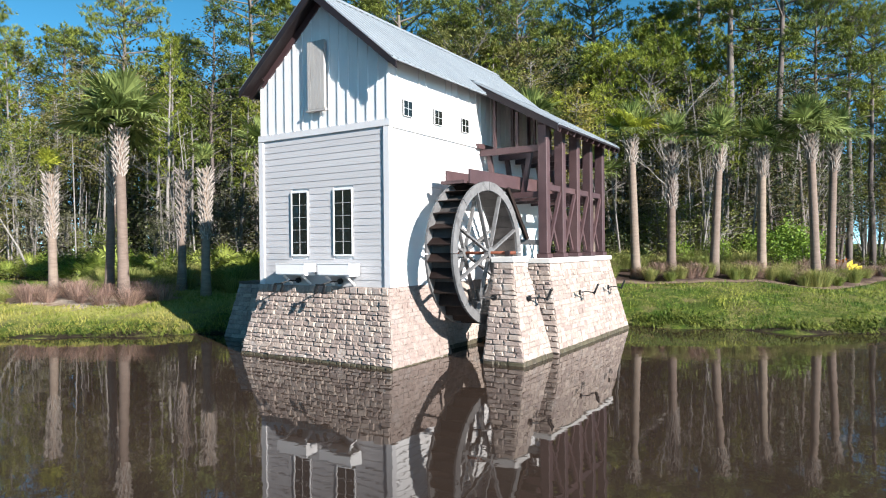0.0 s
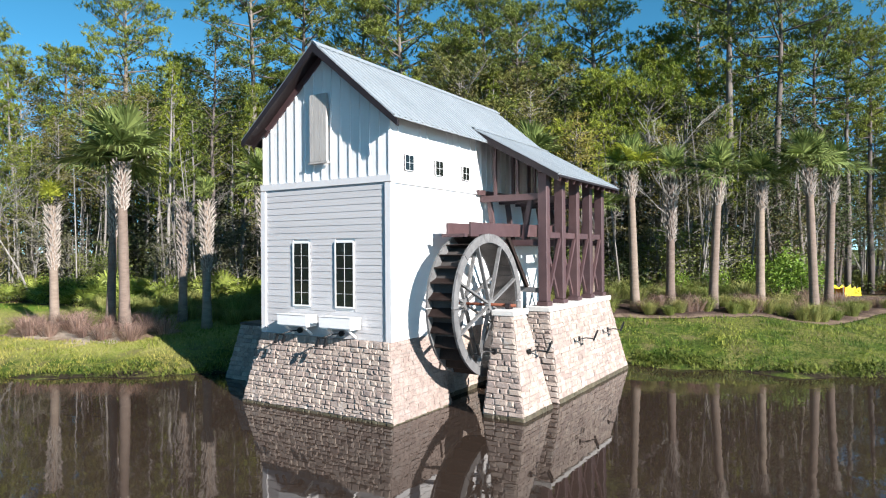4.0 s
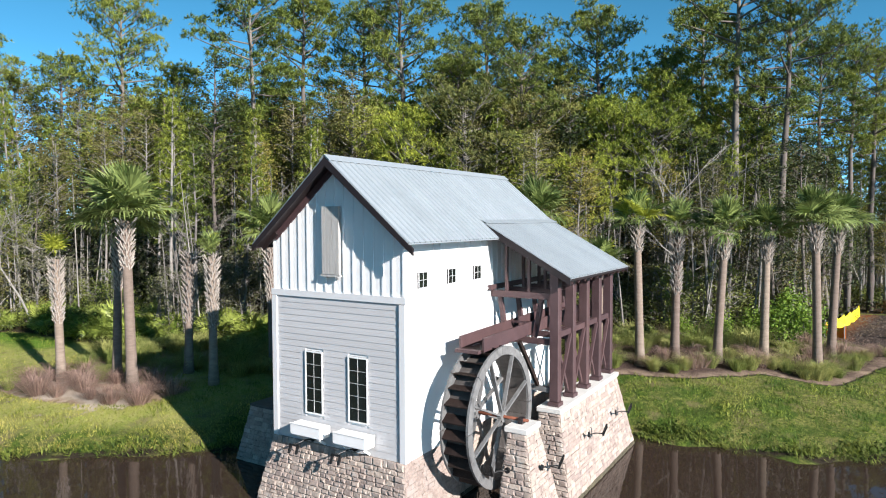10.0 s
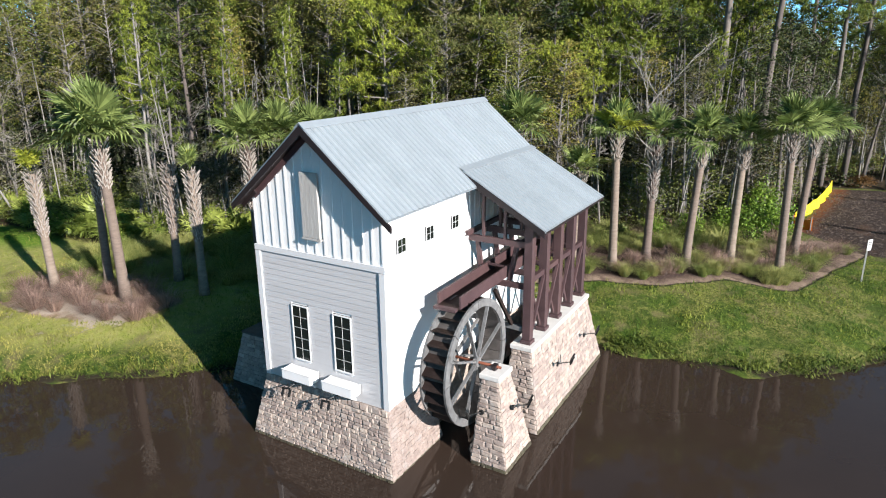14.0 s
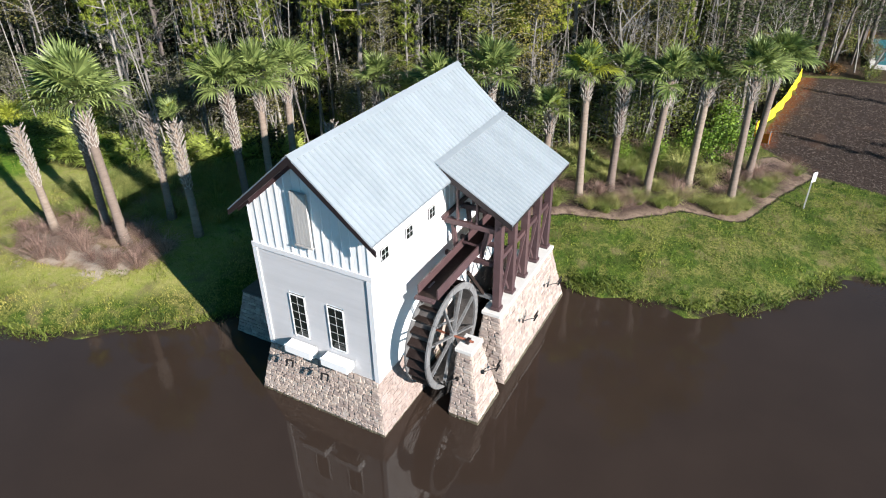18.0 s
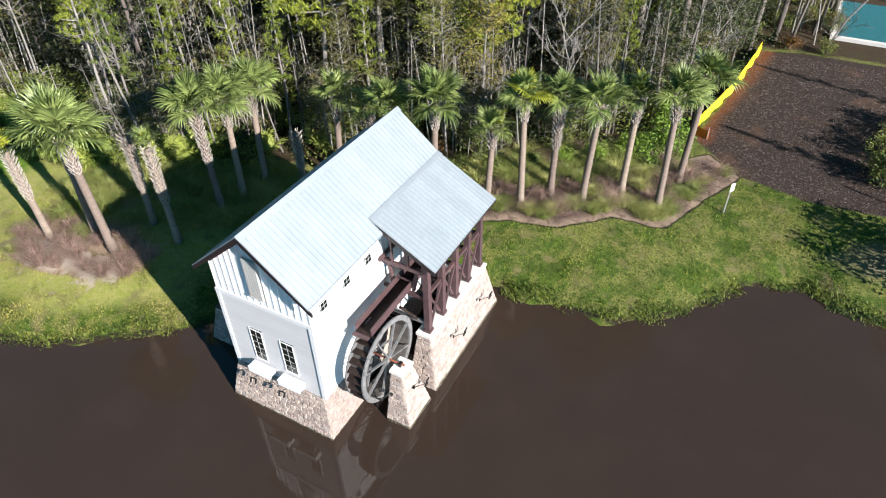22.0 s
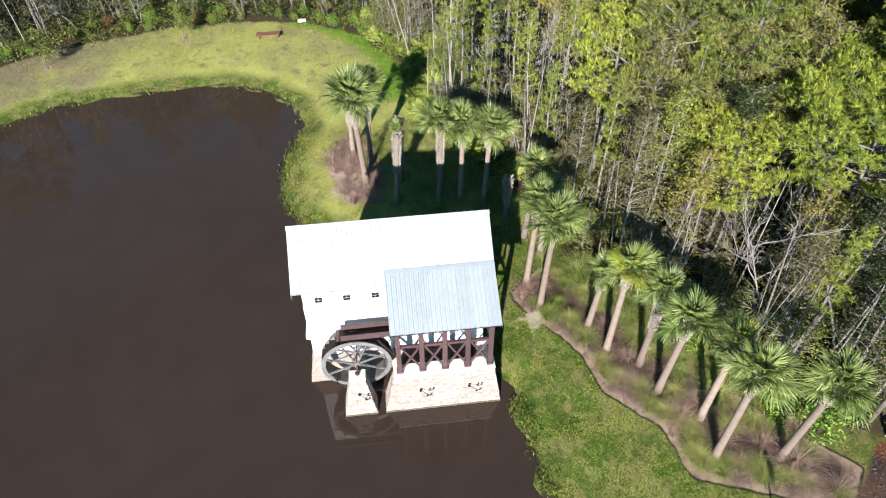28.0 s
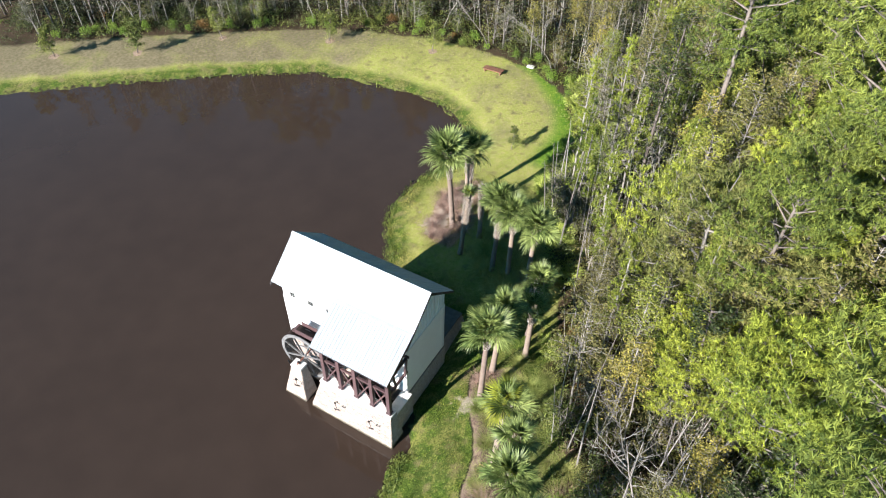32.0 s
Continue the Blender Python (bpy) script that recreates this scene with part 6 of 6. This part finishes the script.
# ---- small things ----
fence = thing("silt_fence", (0, 46, 1.4), "yellow silt fence sagging along the bare soil", "silt fence")
FP = [(0.12, 39.35), (-0.78, 39.6), (-0.78, 41.0), (-0.42, 43.2), (-0.05, 45.6), (0.32, 48.37), (0.61, 52.63), (0.81, 55.31), (0.92, 57.42)]
for i, ((ax, ay), (bx, by)) in enumerate(zip(FP, FP[1:])):
    za, zb = gz(ax, ay), gz(bx, by)
    sheet_b = Build()
    for k in range(4):
        u0, u1 = k / 4, (k + 1) / 4
        q = []
        for u in (u0, u1):
            x, y, z = ax + (bx - ax) * u, ay + (by - ay) * u, za + (zb - za) * u
            sag = 0.12 * math.sin(math.pi * u) + 0.05 * math.sin(7 * u + i)
            q.append(((x + sag, y, z - 0.02), (x - sag * 0.4, y, z + 0.68 - sag)))
        for dx in (0.0, 0.012):
            sheet_b.quad(*[(p[0] + dx, p[1], p[2]) for p in (q[0][0], q[1][0], q[1][1], q[0][1])])
    part("fabric", sheet_b, M_ORANGE if i < 2 else M_YELLOW, fence, "orange mesh end" if i < 2 else "")
    part("stake", Build().beam((ax - 0.06, ay, za - 0.1), (ax - 0.06, ay, za + 0.78), 0.04, 0.04), M_SHUTTER, fence)
sp = thing("sign_post", (2.34, 32.53, gz(2.34, 32.53)), "small white sign on a leaning post in the grass", "sign")
zg = gz(2.34, 32.53)
part("post", Build().beam((2.34, 32.53, zg - 0.1), (2.34, 32.53, 2.5), 0.06, 0.06), M_SHUTTER, sp)
bd, bo_ = Vector((0.6, 0.8, 0)), Vector((0.8, -0.6, 0))
bc = Vector((2.34, 32.53, 0)) + bo_ * 0.05


def board_bar(u0, u1, z0, z1, d0, d1):
    q = [bc + bd * u + bo_ * d for u, d in ((u0, d0), (u1, d0), (u1, d1), (u0, d1))]
    return [(*p.xy, z0) for p in q], [(*p.xy, z1) for p in q]


part("board", Build().hexa(*board_bar(-0.13, 0.13, 2.42, 2.90, 0, 0.025)), M_SIGN, sp, "white board")
lt = Build()
for z in (2.76, 2.66, 2.56):
    lt.hexa(*board_bar(-0.09, 0.09, z, z + 0.04, 0.0255, 0.029))
part("lettering", lt, M_BLACK, sp, "illegible dark lines")
bn = thing("low_bench", (-48.2, 6.8, gz(-48.2, 6.8)), "low reddish timber bench on the far bank", "bench")
zb = gz(-48.2, 6.8)
part("seat", Build().box(-48.6, -47.8, 5.7, 7.9, zb + 0.3, zb + 0.38), M_BENCH, bn)
for y in (5.9, 7.7):
    part("leg", Build().box(-48.5, -47.9, y - 0.06, y + 0.06, zb - 0.05, zb + 0.298), M_BENCH, bn)
for x, y, k in [(a, b, rf.uniform(0.85, 1.1)) for a, b in SAPLINGS] + [(-36.3, 14.8, 0.6)]:
    plant("sapling", SAPLING, x, y, k, rf.uniform(0, 6.28), "young leafy sapling on the far bank", "sapling", "saplings on the far bank")

for x, y, sc in ((-3.2, 41.6, 1.9), (-2.3, 44.8, 1.5), (-2.0, 48.2, 1.3), (-3.8, 38.6, 1.3)):
    plant("shrub", BUSH[0], x, y, sc, rf.uniform(0, 6.28), "large bright green shrub beside the silt fence", "shrub", "")

LUSH = [bush_meshes(350 + i, 0.95, 1.9, 1100, 0.07, M_LUSH) for i in range(2)]
for i, (x, y, sc) in enumerate(((-2.4, 34.9, 1.15), (-1.5, 36.2, 1.3), (-3.7, 34.2, 0.9), (-5.0, 33.0, 0.75), (-1.9, 37.6, 1.4), (-6.4, 31.9, 0.7))):
    plant("shrub", LUSH[i % 2], x, y, sc, rf.uniform(0, 6.28), "lush bright green shrub behind the mulch bed", "shrub", "lush shrubs behind the bed")

for (x, y) in scatter(46, -0.0, 1.6, WEST, 1.1, []):
    plant("shrub", LUSH[rf.randrange(2)], x, y, rf.uniform(0.45, 0.8), rf.uniform(0, 6.28), "bright green shrub along the far wood's edge", "shrub", "shrubs along the far wood's edge")

# soil field: wood chips and clods, hedge and pool beyond
chips = Build()
rc = random.Random(9)
for _ in range(10000):
    x, y = rc.uniform(-0.5, 16), rc.uniform(35.5, 57)
    if not bool(inside_poly(np.array([x]), np.array([y]), SOIL)[0]):
        continue
    z, a, g = gz(x, y), rc.uniform(0, 6.283), rc.uniform(0.02, 0.075)
    d, u = Vector((math.cos(a), math.sin(a), rc.uniform(-0.3, 0.3))) * g, Vector((-math.sin(a), math.cos(a), rc.uniform(-0.4, 0.4))) * g * 0.3
    c = Vector((x, y, z + g * 0.35))
    chips.hexa([c - d - u - Vector((0, 0, g * 0.3)), c + d - u - Vector((0, 0, g * 0.3)), c + d + u - Vector((0, 0, g * 0.3)), c - d + u - Vector((0, 0, g * 0.3))], [c - d - u, c + d - u, c + d + u, c - d + u])
sheet("wood_chips", chips, M_CHIP, "brown wood chips and clods strewn over bare soil", "wood chips", "stuff")
for i in range(7):
    plant("hedge_shrub", BUSH[rc.randrange(2)], 9.5 + 0.2 * i, 38.6 + 1.45 * i, 1.15, rc.uniform(0, 6.28), "dense green hedge shrub beside the bare soil", "shrub", "hedge shrubs beside the soil")
for x, y, sc, turn in ((11.7, 32.0, 1.6, 1.0), (12.4, 32.7, 1.45, 2.3), (12.0, 31.3, 1.35, 4.0)):
    plant("shrub", BUSH[2], x, y, sc, turn, "large dense dark green shrub on the bank", "shrub", "dark shrubs on the bank")
mz = gz(9.85, 36.9)
marker = thing("marker_post", (9.85, 36.9, mz), "slim white marker post with dark panel beside the bare soil", "marker post")
part("post", Build().beam((9.85, 36.9, mz - 0.1), (9.98, 37.0, mz + 1.15), 0.10, 0.06), M_SIGN, marker)
part("panel", Build().beam((9.95, 36.93, mz + 0.62), (9.99, 36.96, mz + 0.98), 0.14, 0.05), M_BLACK, marker, "dark blank panel")
for x, y, h in ((20.0, 35.3, 0.7), (21.4, 47.2, 0.7)):
    plant("pine_tree", YOUNG[0], x, y, h, 2.0, "young slender pine beside the bare soil", "pine tree", "")
zp = gz(9.5, 66) + 0.02
pool = thing("swimming_pool", (9.5, 66, zp), "swimming pool with teal water and pale deck behind trees", "pool")
part("deck", Build().box(5.6, 14.3, 62.0, 62.4, zp - 0.7, zp + 0.25).box(5.6, 6.0, 62.4, 72, zp - 0.7, zp + 0.25).box(13.7, 14.3, 62.4, 72, zp - 0.7, zp + 0.25), M_CAP, pool, "pale concrete deck")
part("basin", Build().box(6.0, 13.7, 62.4, 72, zp - 0.7, zp + 0.12), M_POOL, pool, "teal water")
hw = thing("headwall", (-51.0, 9.9, gz(-51, 9.9)), "small white concrete drain headwall at the wood's edge", "headwall")
part("slab", Build().box(-51.2, -50.8, 9.5, 10.3, gz(-51, 9.9) - 0.2, gz(-51, 9.9) + 0.22), M_CAP, hw, bevel=0.03)
